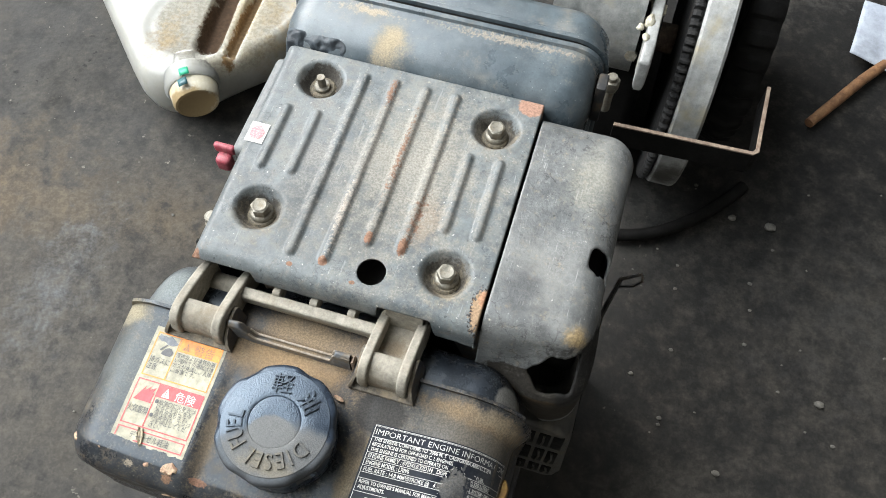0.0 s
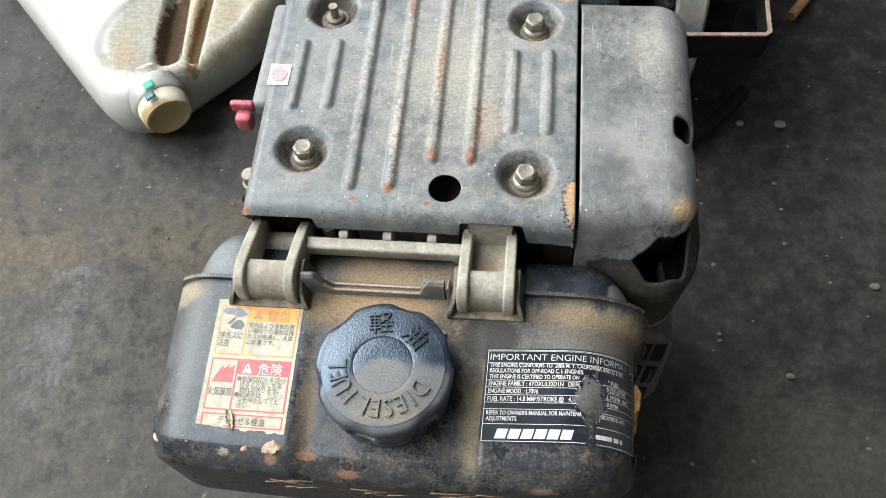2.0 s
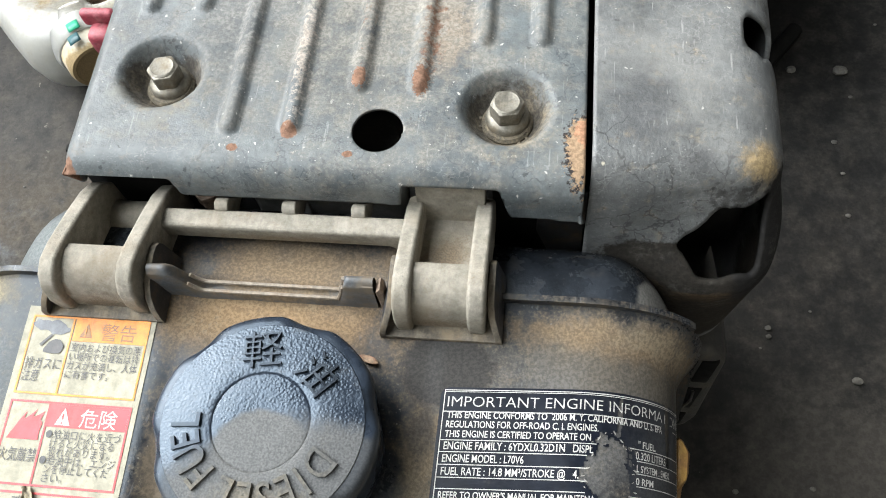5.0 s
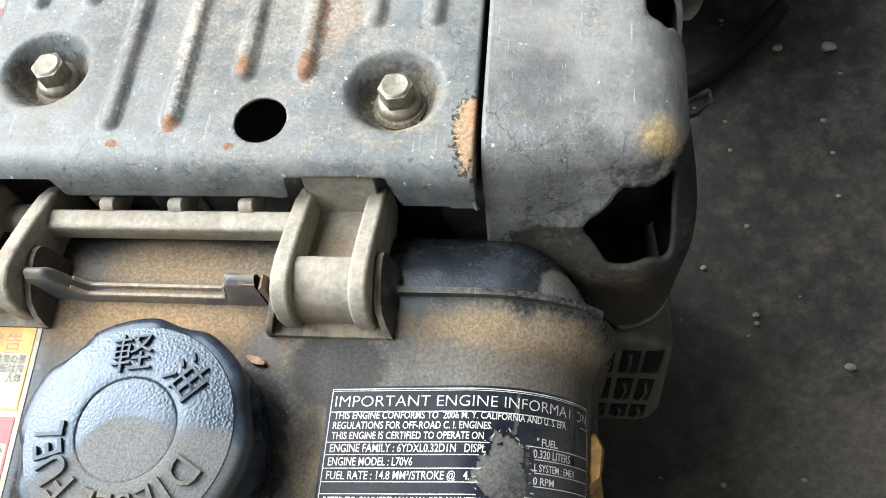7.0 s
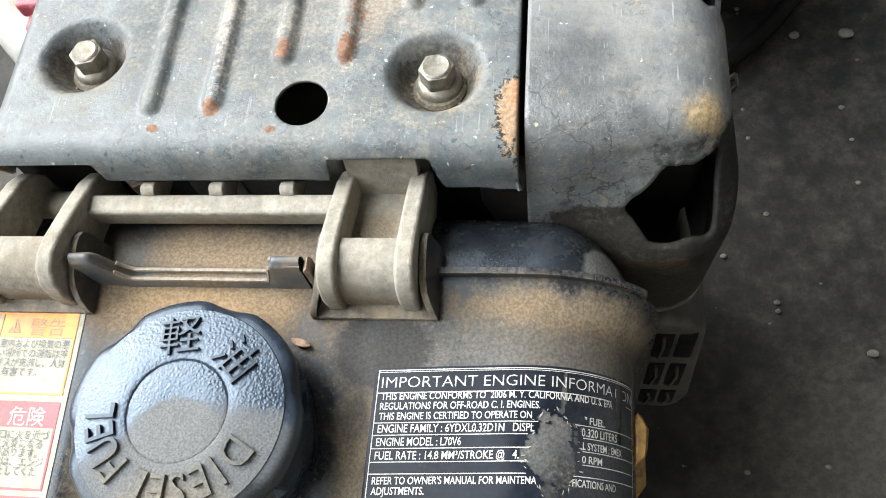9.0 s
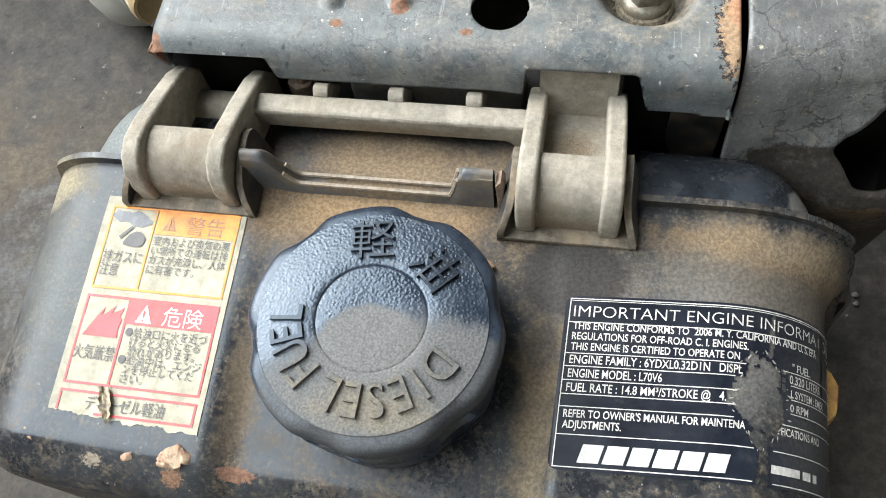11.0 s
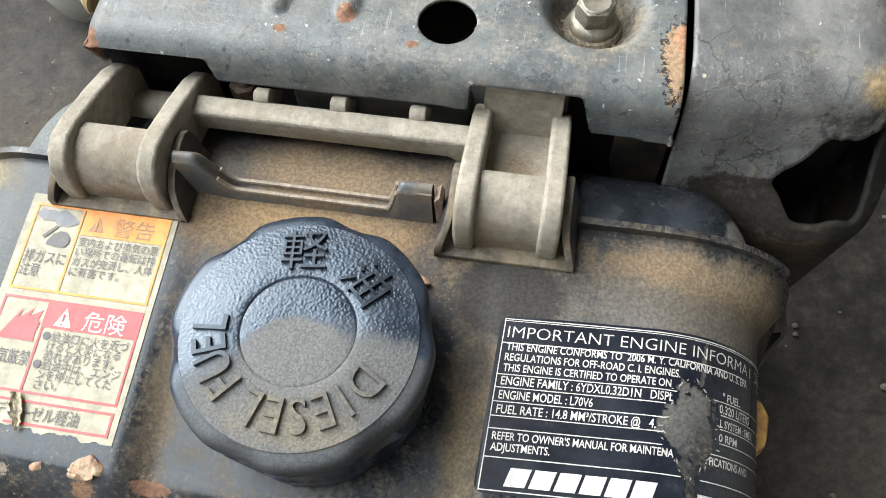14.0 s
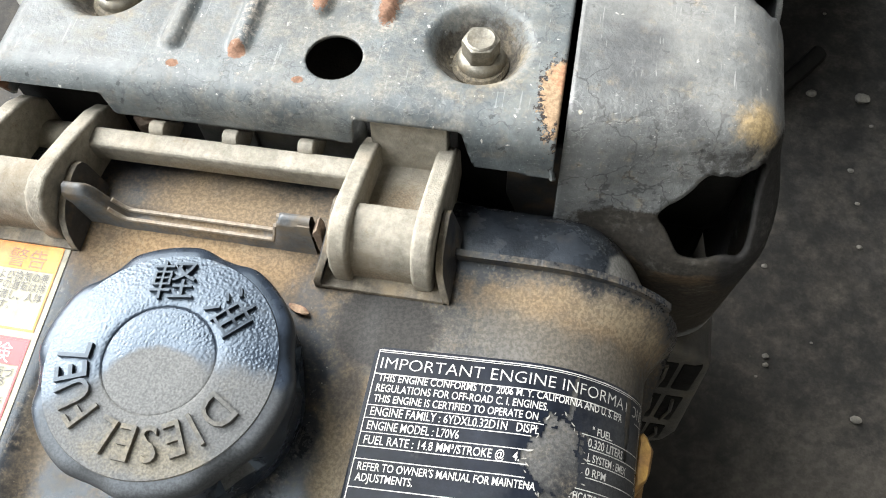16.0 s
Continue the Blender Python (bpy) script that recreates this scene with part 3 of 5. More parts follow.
def sheet(fn, us, vs):
    """A grid of fn(u, v)."""
    verts = [tuple(fn(u, v)) for v in vs for u in us]
    n = len(us)
    return verts, [(j * n + i, j * n + i + 1, (j + 1) * n + i + 1, (j + 1) * n + i) for j in range(len(vs) - 1) for i in range(n - 1)]


def ring(fn, us, n):
    """Closed rings: fn(u, angle), with both ends capped."""
    verts = [tuple(fn(u, 2 * math.pi * k / n)) for u in us for k in range(n)]
    faces = [(j * n + k, j * n + (k + 1) % n, (j + 1) * n + (k + 1) % n, (j + 1) * n + k) for j in range(len(us) - 1) for k in range(n)]
    last = (len(us) - 1) * n
    return verts, faces + [tuple(range(n))[::-1], tuple(range(last, last + n))]


def rod(points, radius, n=10):
    """A round bar along points."""
    pts = [Vector(p) for p in points]
    verts, faces = [], []
    side = None
    for i, p in enumerate(pts):
        way = (pts[min(i + 1, len(pts) - 1)] - pts[max(i - 1, 0)]).normalized()
        side = (side or Vector((0.3, 0.2, 1.0))).cross(way).cross(way).normalized() * -1
        other = way.cross(side)
        r = radius(i / (len(pts) - 1)) if callable(radius) else radius
        verts += [tuple(p + r * (math.cos(a) * side + math.sin(a) * other)) for a in (2 * math.pi * k / n for k in range(n))]
    faces = [(j * n + k, j * n + (k + 1) % n, (j + 1) * n + (k + 1) % n, (j + 1) * n + k) for j in range(len(pts) - 1) for k in range(n)]
    last = (len(pts) - 1) * n
    return verts, faces + [tuple(range(n))[::-1], tuple(range(last, last + n))]


def prism(outline, axis, low, high, bevel=0.0, segments=2):
    """The outline in the plane across axis, drawn out from low to high, with worn edges."""
    bm = bmesh.new()
    spot = {"x": lambda a, b, c: (c, a, b), "y": lambda a, b, c: (a, c, b), "z": lambda a, b, c: (a, b, c)}[axis]
    face = bm.faces.new([bm.verts.new(spot(a, b, low)) for a, b in outline])
    out = bmesh.ops.extrude_face_region(bm, geom=[face])
    bmesh.ops.translate(bm, vec=Vector(spot(0, 0, high - low)), verts=[v for v in out["geom"] if isinstance(v, bmesh.types.BMVert)])
    bmesh.ops.recalc_face_normals(bm, faces=bm.faces)
    if bevel:
        edges = [e for e in bm.edges if len(e.link_faces) == 2 and e.calc_face_angle(0) > 0.6]
        bmesh.ops.bevel(bm, geom=edges, offset=bevel, segments=segments, profile=0.5, affect="EDGES", clamp_overlap=True)
    return bm


def block(x0, x1, y0, y1, z0, z1, bevel=0.002, segments=2):
    return prism([(x0, y0), (x1, y0), (x1, y1), (x0, y1)], "z", z0, z1, bevel, segments)


def faces_of(bm):
    bm.verts.index_update()
    out = [tuple(v.co) for v in bm.verts], [tuple(v.index for v in f.verts) for f in bm.faces]
    bm.free()
    return out


def smooth(low, high, x):
    t = min(1.0, max(0.0, (x - low) / (high - low)))
    return t * t * (3 - 2 * t)


def steps(a, b, n):
    return [a + (b - a) * i / n for i in range(n + 1)]


def wobble(x, y, z=0.0, scale=100.0):
    return noise.noise(Vector((x * scale, y * scale, z * scale)))


writer_data = bpy.data.curves.new("writer", "FONT")
writer = new("writer", writer_data)


def letters(body, size, width=None, depth=0.0, align="LEFT", slant=0.0, bold=0.0):
    """Writing in the built-in font as (verts, faces), its baseline at y 0. width: stretched to it."""
    writer_data.body, writer_data.size, writer_data.extrude, writer_data.resolution_u = body, 1.0, depth / size, 3
    writer_data.offset = bold / size
    bpy.context.view_layer.update()
    mesh = bpy.data.meshes.new_from_object(writer.evaluated_get(bpy.context.evaluated_depsgraph_get()))
    verts, faces = [tuple(c * size for c in v.co) for v in mesh.vertices], [tuple(p.vertices) for p in mesh.polygons]
    bpy.data.meshes.remove(mesh)
    left, right = min(v[0] for v in verts), max(v[0] for v in verts)
    stretch = width / (right - left) if width else 1.0
    shift = {"LEFT": 0.0, "CENTER": 0.5}[align] * (right - left)
    return [((x - left - shift) * stretch + slant * y, y, z) for x, y, z in verts], faces


def moved(shape, dx, dy):
    return [(x + dx, y + dy, z) for x, y, z in shape[0]], shape[1]


def flat_rect(x0, y0, x1, y1, n=1):
    """A flat strip from corner to corner, cut along its length so that it can follow a curve."""
    m = max(1, n, int(abs(x1 - x0) / 0.003))
    return sheet(lambda u, v: (u, v, 0.0), steps(x0, x1, m), [y0, y1])


def frame_lines(x0, y0, x1, y1, w):
    return joined(flat_rect(x0, y0, x1, y0 + w), flat_rect(x0, y1 - w, x1, y1), flat_rect(x0, y0 + w, x0 + w, y1 - w), flat_rect(x1 - w, y0 + w, x1, y1 - w))


def laid(shape, fn, torn=None):
    """Puts a flat shape onto a surface by fn(x, y, z), leaving out faces that are torn away."""
    verts, faces = shape
    if torn:
        gone = [torn(x, y) for x, y, _ in verts]
        faces = [f for f in faces if not any(gone[i] for i in f)]
    return [fn(x, y, z) for x, y, z in verts], faces

# ---- the place ----
def floor_height(x, y):
    return 0.0015 * wobble(x, y, 0, 6) - 0.003


fine = steps(-0.9, 0.9, 60)
axis_x = [-14.0, -6.0, -3.0, -1.8, -1.2] + fine + [1.2, 1.8, 3.2, 6.0, 14.0]
axis_y = [-14.0, -6.0, -2.6, -1.6, -1.0, -0.6] + steps(-0.4, 1.4, 60) + [1.8, 2.4, 3.4, 6.0, 14.0]
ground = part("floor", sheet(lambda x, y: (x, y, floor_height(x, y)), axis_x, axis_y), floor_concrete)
tagged(ground, "oil-stained dark concrete workshop floor, shade beside the engine painted in", "floor", kind="structure")


def wall(name, shape, label, material=wall_plaster):
    return tagged(part(name, shape, material), label, "wall", kind="structure")


wall("wall_right", block(2.2, 2.35, -2.5, 3.5, 0, 4.3, 0.0), "plain plastered workshop wall")
# front wall is added out of view to throw light on front faces
wall("wall_front", block(-2.65, 2.2, -2.65, -2.5, 0, 4.3, 0.0), "unseen white wall behind the camera, added to bounce light", bounce_white)
wall("wall_back", block(-2.65, 2.2, 3.5, 3.65, 0, 4.3, 0.0), "plain plastered workshop wall")
opening = [(-2.5, 0), (-2.5, 4.3), (-1.5, 4.3), (-1.5, 0)]
wall("wall_left", prism(opening, "x", -2.65, -2.5), "short plastered wall beside the wide open side of the workshop")
ceiling = part("ceiling", block(-0.80, 2.35, -2.65, 3.65, 4.3, 4.38, 0.0), roof_sheet)
tagged(ceiling, "plain grey sheet roof over the closed side of the workshop", "ceiling", kind="structure")

# ---- the diesel engine ----
engine = thing("diesel_engine", (0.02, 0.13, 0.0), "small worn black diesel engine with fuel tank, standing on the floor", "engine")

# muffler cover: pressed steel, with beads, four bolt wells and folded edges
TOP = 0.475
WELLS = [(-0.0626, 0.2430), (0.0676, 0.2372), (-0.0642, 0.1328), (0.0664, 0.1217)]
DEEP = 0.0112
BEADS = [(-0.0330, 0.1061, 0.2563), (-0.0105, 0.1072, 0.2575), (0.0120, 0.1257, 0.2571), (0.0340, 0.1267, 0.2573),
         (-0.0763, 0.1615, 0.2155), (-0.0546, 0.1625, 0.2163), (0.0560, 0.1489, 0.2121), (0.0774, 0.1495, 0.2129)]
HOLE, HOLE_R = (0.0214, 0.1095), 0.0092


def cover_relief(x, y):
    h = 0.00035 * wobble(x, y, 0, 30)
    for cx, cy in WELLS:
        h -= DEEP * (1 - smooth(0.0080, 0.0180, math.hypot(x - cx, y - cy)))
    for cx, y0, y1 in BEADS:
        d = math.hypot(x - cx, y - min(max(y, y0 + 0.003), y1 - 0.003))
        h += 0.0027 * (1 - smooth(0.0013, 0.0043, d))
    return h


def fold(s, edge, radius, sign):
    """Where a sheet that turns down past edge - radius goes: its place along the axis and its drop."""
    start = edge - sign * radius
    past = (s - start) * sign
    if past <= 0:
        return s, 0.0
    a = min(past / radius, math.pi / 2)
    return start + sign * radius * math.sin(a), radius * (1 - math.cos(a)) + max(0.0, past - radius * math.pi / 2)


def cover_point(u, v):
    x, drop_l = fold(u, -0.0975 + 0.022 * (0.27 - min(v, 0.27)), 0.0070, -1)
    x, drop_r = fold(x, 0.0945, 0.0012, 1) if drop_l == 0 else (x, 0.0)
    y, drop_f = fold(v, 0.0885, 0.0100, -1)
    y, drop_b = fold(y, 0.2680, 0.0025, 1) if drop_f == 0 else (y, 0.0)
    lean = 0.10 * max(0.0, drop_f - 0.008)
    return x, y - lean, TOP - drop_l - drop_r - drop_f - drop_b + cover_relief(x, y) * (1.0 if drop_f + drop_l == 0 else 0.2)


def flap_ends(x):
    """How low the cover's front apron hangs at x."""
    if x < -0.0500:
        return 0.4690 - 0.0085 * smooth(-0.0535, -0.0500, x)
    if 0.0305 < x < 0.0650:
        return 0.4700
    if x >= 0.0650:
        return 0.4700 - 0.0140 * smooth(0.0650, 0.0700, x) - 0.0012 * smooth(0.0820, 0.0880, x)
    return 0.4605 + 0.0006 * wobble(x, 3, 0, 90)


cover_us = steps(-0.1160, -0.0990, 12) + steps(-0.0980, 0.0930, 174) + [0.0936, 0.0942, 0.0948, 0.0954, 0.0960, 0.0990, 0.1040, 0.1090]
cover_vs = steps(0.0450, 0.0990, 54) + steps(0.1000, 0.2650, 150) + [0.2662, 0.2672, 0.2684, 0.2696, 0.2720, 0.2780]
verts, faces = sheet(cover_point, cover_us, cover_vs)
inside = [math.hypot(v[0] - HOLE[0], v[1] - HOLE[1]) < HOLE_R for v in verts]
cut = set()
for i, (x, y, z) in enumerate(verts):
    # the front apron ends on its own line
    end = flap_ends(x)
    if y < 0.0935 and z < end and x > -0.0965:
        drop = TOP - end
        y = 0.0985 - 0.0100 * math.sin(math.acos(1 - drop / 0.0100)) if drop < 0.0100 else 0.0885 - 0.10 * (drop - 0.008)
        verts[i] = (x, y, end)
        cut.add(i)
kept = []
for f in faces:
    cx = sum(verts[i][0] for i in f) / 4
    cy = sum(verts[i][1] for i in f) / 4
    cz = min(verts[i][2] for i in f)
    if all(inside[i] for i in f) or all(i in cut for i in f) or (cx < -0.0965 and cy < 0.0925 and cz < flap_ends(cx) - 0.0006):
        continue
    if cx < -0.080 and cz < 0.455 + 0.004 * wobble(cx, cy, 0, 60):
        continue
    kept.append(f)
for i, v in enumerate(verts):
    if inside[i]:
        d = math.hypot(v[0] - HOLE[0], v[1] - HOLE[1]) or 1e-6
        verts[i] = (HOLE[0] + (v[0] - HOLE[0]) * HOLE_R / d, HOLE[1] + (v[1] - HOLE[1]) * HOLE_R / d, v[2])
used = sorted({i for f in kept for i in f})
index = {i: n for n, i in enumerate(used)}
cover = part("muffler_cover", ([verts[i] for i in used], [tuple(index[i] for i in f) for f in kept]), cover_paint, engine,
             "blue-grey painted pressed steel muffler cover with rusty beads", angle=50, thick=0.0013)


def hexagon(cx, cy, r, turn=0.0):
    return [(cx + r * math.cos(turn + k * math.pi / 3), cy + r * math.sin(turn + k * math.pi / 3)) for k in range(6)]


def disc(cx, cy, z0, z1, r, n=28, soft=0.0006):
    rows = [(z0, r), (z1 - soft, r), (z1, r - soft)]
    return ring(lambda k, a: (cx + rows[k][1] * math.cos(a), cy + rows[k][1] * math.sin(a), rows[k][0]), [0, 1, 2], n)


for n, (cx, cy) in enumerate(WELLS):
    floor_z = TOP - DEEP
    part("washer", disc(cx, cy, floor_z - 0.001, floor_z + 0.0024, 0.0094, 32, 0.0010), washer_dirt, cover, "dirt-caked washer")
    if n == 0:
        stud = joined(disc(cx, cy, floor_z + 0.002, floor_z + 0.0050, 0.0058),
                      ring(lambda k, a: (cx + (0.0029 - 0.00025 * (int(k) % 2)) * math.cos(a), cy + (0.0029 - 0.00025 * (int(k) % 2)) * math.sin(a), floor_z + 0.003 + 0.0009 * k), list(range(13)), 16))
        part("stud", stud, plated_steel, cover, "bare threaded stud with its nut missing")
    else:
        turn = 0.3 + n
        head = faces_of(prism(hexagon(cx, cy + 0.0012, 0.0064, turn), "z", floor_z + 0.002, floor_z + 0.0116, 0.0007))
        rows = [(floor_z + 0.001, 0.0082), (floor_z + 0.0036, 0.0080), (floor_z + 0.0050, 0.0070), (floor_z + 0.0056, 0.0050)]
        flange = ring(lambda k, a: (cx + rows[k][1] * math.cos(a), cy + 0.0010 + rows[k][1] * math.sin(a), rows[k][0]), [0, 1, 2, 3], 32)
        boss = ring(lambda k, a: (cx + (0.0050, 0.0050, 0.0044, 0.0036)[k] * math.cos(a), cy + 0.0012 + (0.0050, 0.0050, 0.0044, 0.0036)[k] * math.sin(a), floor_z + (0.0110, 0.0118, 0.0122, 0.0120)[k]), [0, 1, 2, 3], 28)
        part("bolt", joined(head, flange, boss), plated_steel, cover, "zinc-plated hexagon flange bolt")
    crumbs = []
    for k in range(5):
        a, far, r = 2.2 * k + n + 0.4 * wobble(k, n, 0, 3.3), 0.0098 + 0.0008 * wobble(k, n, 1, 3.3), 0.0007 + 0.0006 * abs(wobble(k, n, 2, 3.3))
        px, py = cx + far * math.cos(a), cy + far * math.sin(a)
        crumbs.append(ring(lambda q, b: (px + 1.3 * r * math.sin(q) * math.cos(b), py + r * math.sin(q) * math.sin(b) * (1 + 0.4 * wobble(q, b, k, 2)), floor_z + 0.0008 + r * math.cos(q)), steps(0.1, math.pi - 0.1, 4), 7))
    part("dirt_crumbs", joined(*crumbs), washer_dirt, cover)
small = sheet(lambda u, v: (u, v, TOP + 0.0005 + cover_relief(u, v)), steps(-0.0945, -0.0815, 8), steps(0.1790, 0.1955, 8))
part("sticker", small, tag_paper, cover, "small white sticker with a faded red mark")
mark = sheet(lambda u, v: (-0.0880 + 0.0050 * u * math.cos(v), 0.1872 + 0.0054 * u * math.sin(v) * (1 + 0.1 * math.sin(5 * v)), TOP + 0.0009 + cover_relief(-0.088, 0.187)), [0.05, 1.0], steps(0, 2 * math.pi, 24))
faded_red = surface("faded_red", (0.46, 0.11, 0.13), (0.52, 0.28, 0.27), 900, (0.5, 0.6), bump=0)
part("red_mark", mark, faded_red, cover)

# the silencer under the cover and the body of the engine
part("silencer", block(-0.088, 0.088, 0.100, 0.262, 0.33, 0.448, 0.012, 3), engine_dark, engine)
# black plates added behind the brackets to keep the gaps there dark
part("black_backing", block(-0.0960, -0.0500, 0.0995, 0.1030, 0.380, 0.4690, 0.001), guard_black, engine)
part("black_backing", block(0.0620, 0.0940, 0.0995, 0.1030, 0.360, 0.4690, 0.001), guard_black, engine)
part("cylinder_block", block(-0.095, 0.140, 0.012, 0.300, 0.05, 0.345, 0.02, 3), engine_dark, engine)
part("mounting_foot", block(-0.110, -0.050, 0.00, 0.29, 0.0, 0.055, 0.006), engine_dark, engine)
part("mounting_foot", block(0.090, 0.150, 0.00, 0.29, 0.0, 0.055, 0.006), engine_dark, engine)
part("side_casting", block(-0.114, -0.100, 0.185, 0.275, 0.33, 0.448, 0.005, 3), engine_grey, engine, "dusty grey side casting")
lever = joined(faces_of(block(-0.1285, -0.112, 0.1850, 0.1900, 0.438, 0.4465, 0.0022, 3)), faces_of(block(-0.1250, -0.1140, 0.1765, 0.1868, 0.428, 0.441, 0.0030, 3)))
part("decompression_lever", lever, red_plastic, engine, "red plastic lever")
part("side_bolt", joined(disc(-0.1010, 0.1270, 0.430, 0.4545, 0.0048, 12), disc(-0.1010, 0.1270, 0.420, 0.4460, 0.0062, 12)), plated_steel, engine)

# cooling shroud beside the cover, cracked at two places
X0, X1, Y0, Y1, Z0, R = 0.0966, 0.1650, 0.0900, 0.2640, 0.22, 0.021


def rounded(q, low, high, r):
    inner = [min(max(q[k], low[k] + r), high[k] - r) for k in range(3)]
    off = Vector(q) - Vector(inner)
    return Vector(inner) + off.normalized() * r if off.length > 1e-9 else Vector(q)


def shroud_grid():
    low, high = (X0 - 0.06, Y0, Z0), (X1, Y1, TOP + 0.0005)
    xs, ys, zs = steps(X0, X1, 46), steps(Y0, Y1, 100), steps(0.30, high[2], 100)
    skins = [sheet(lambda u, v: (u, v, high[2]), xs, ys), sheet(lambda u, v: (u, Y0, v), xs, zs), sheet(lambda u, v: (u, Y1, v), xs, zs), sheet(lambda u, v: (X1, u, v), ys, zs)]
    verts, faces = joined(*skins)
    out = []
    for q in verts:
        p = rounded(q, low, high, R)
        flank = 0.05 * max(0.0, TOP - 0.02 - p.z)
        # the front leans out down to a blunt ridge and falls back below it
        lean = 0.36 * (max(0.0, 0.462 - p.z) - max(0.0, 0.424 - p.z)) - 0.17 * max(0.0, 0.422 - p.z)
        lean -= 0.0065 * math.sin(math.pi * min(1.0, max(0.0, (TOP - p.z) / 0.045)))
        lean *= 0.35 + 0.65 * smooth(0.108, 0.140, p.x)
        # below the broken corner the side swells out
        swell = 0.0048 * smooth(0.458, 0.432, p.z) * smooth(0.138, 0.165, p.x) * (1 - smooth(0.115, 0.165, p.y))
        out.append((p.x + 0.25 * flank * smooth(X0, X1, p.x) + swell, p.y - lean * (1 - smooth(Y0, Y0 + 0.05, p.y)), p.z + 0.0005 * wobble(p.x, p.y, p.z, 25)))
    return out, faces


verts, faces = shroud_grid()


def shroud_gone(p):
    x, y, z = p
    rag = 0.16 * wobble(x, y, z, 110) + 0.10 * wobble(x, y, z, 320)
    front = y < 0.122 and x < 0.1605 + 0.006 * rag and 0.4312 + 1.2 * max(0.0, 0.1380 - x) - 0.008 * rag < z < min(0.4572, 0.4415 + 1.35 * (x - 0.1310)) + 0.014 * rag
    edge = math.hypot((y - 0.1590) / 0.0085, (z - 0.4640) / 0.0150) < 1 + 2 * rag and x > 0.1510
    return front or edge or (y < 0.115 and z < 0.424 - 3.0 * max(0.0, x - 0.120)) or z < 0.335


gone = [shroud_gone(p) for p in verts]
bm = bmesh.new()
made = [bm.verts.new(p) for p in verts]
for f in faces:
    if not all(gone[i] for i in f) and sum(gone[i] for i in f) < 2:
        bm.faces.new([made[i] for i in f])
bmesh.ops.delete(bm, geom=[v for v in bm.verts if not v.link_faces], context="VERTS")
bmesh.ops.remove_doubles(bm, verts=bm.verts, dist=0.00025)
for _ in range(4):
    # the torn edges are worn smooth
    rims = [v for v in bm.verts if v.is_boundary and v.co.x > X0 + 0.004]
    moved_to = [(v, sum((e.other_vert(v).co for e in v.link_edges if e.is_boundary), Vector()) / max(1, sum(e.is_boundary for e in v.link_edges))) for v in rims]
    for v, to in moved_to:
        v.co = v.co.lerp(to, 0.5)
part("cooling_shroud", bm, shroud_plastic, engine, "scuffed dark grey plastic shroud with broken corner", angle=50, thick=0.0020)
# black block added and fan housing blackened to keep the hole's inside dark
part("inner_block", block(0.1280, 0.1590, 0.1060, 0.160, 0.4000, 0.4600, 0.008, 4), guard_black, engine, "smooth black block filling the inside of the broken shroud")
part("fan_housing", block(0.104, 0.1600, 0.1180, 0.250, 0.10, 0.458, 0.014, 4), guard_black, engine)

# recoil starter housing low on the flywheel side, with cooling slots
STARTER = [(0.124, 0.202), (0.168, 0.198), (0.176, 0.206), (0.1790, 0.222), (0.1750, 0.318), (0.170, 0.330), (0.160, 0.336), (0.124, 0.336)]
starter = part("recoil_starter", prism(STARTER, "y", 0.0860, 0.212, 0.005, 3), grille_grey, engine, "dirty grey recoil starter housing with slots")
random.seed(5)
# slots are black blocks laid on the face; colour stands for their shade
for x in (0.1330, 0.1445, 0.1560, 0.1665):
    for low, high in ((0.292, 0.324), (0.246, 0.282), (0.212, 0.236)):
        w = 0.0042 + 0.0008 * random.random()
        part("slot", faces_of(block(x - w, x + w, 0.0852, 0.0900, low, high, 0.0012)), guard_black, starter)
        if random.random() < 0.6:
            part("slot_bar", rod([(x - 0.001, 0.0846, low + 0.002), (x + 0.001 * random.random(), 0.0843, (low + high) / 2), (x - 0.0006, 0.0846, high - 0.002)], 0.0009, 6), grille_grey, starter)
for y in (0.108, 0.132, 0.156, 0.180):
    for low, high in ((0.262, 0.296), (0.226, 0.250)):
        part("slot", faces_of(block(0.1740, 0.1775, y - 0.007, y + 0.007, low, high, 0.0010)), guard_black, starter)
cock = joined(faces_of(prism([(0.1320, 0.004), (0.1375, 0.010), (0.1385, 0.020), (0.1350, 0.027), (0.1310, 0.022)], "z", 0.392, 0.410, 0.003)), rod([(0.134, 0.014, 0.396), (0.136, 0.008, 0.375), (0.132, 0.004, 0.350)], 0.004, 8))
part("fuel_cock", cock, tap_brass, engine, "rusty yellow tap beside the tank")

# air cleaner behind the cover
BODY = [(0.2640, 0.4460, 0.016), (0.2662, 0.4600, 0.009), (0.2725, 0.4705, 0.0045), (0.2825, 0.4775, 0.0018), (0.294, 0.4812, 0.0006), (0.3140, 0.4824, 0.0), (0.3152, 0.4845, -0.0020), (0.3188, 0.4848, -0.0022), (0.3192, 0.4838, -0.0012)]
LID = [(0.3222, 0.4845, -0.0012), (0.3226, 0.4862, -0.0026), (0.3262, 0.4868, -0.0022), (0.3275, 0.4856, -0.0002), (0.3330, 0.4864, 0.0), (0.3450, 0.4855, 0.0010), (0.3545, 0.4800, 0.0050), (0.3605, 0.4690, 0.0120), (0.3625, 0.4560, 0.0200)]


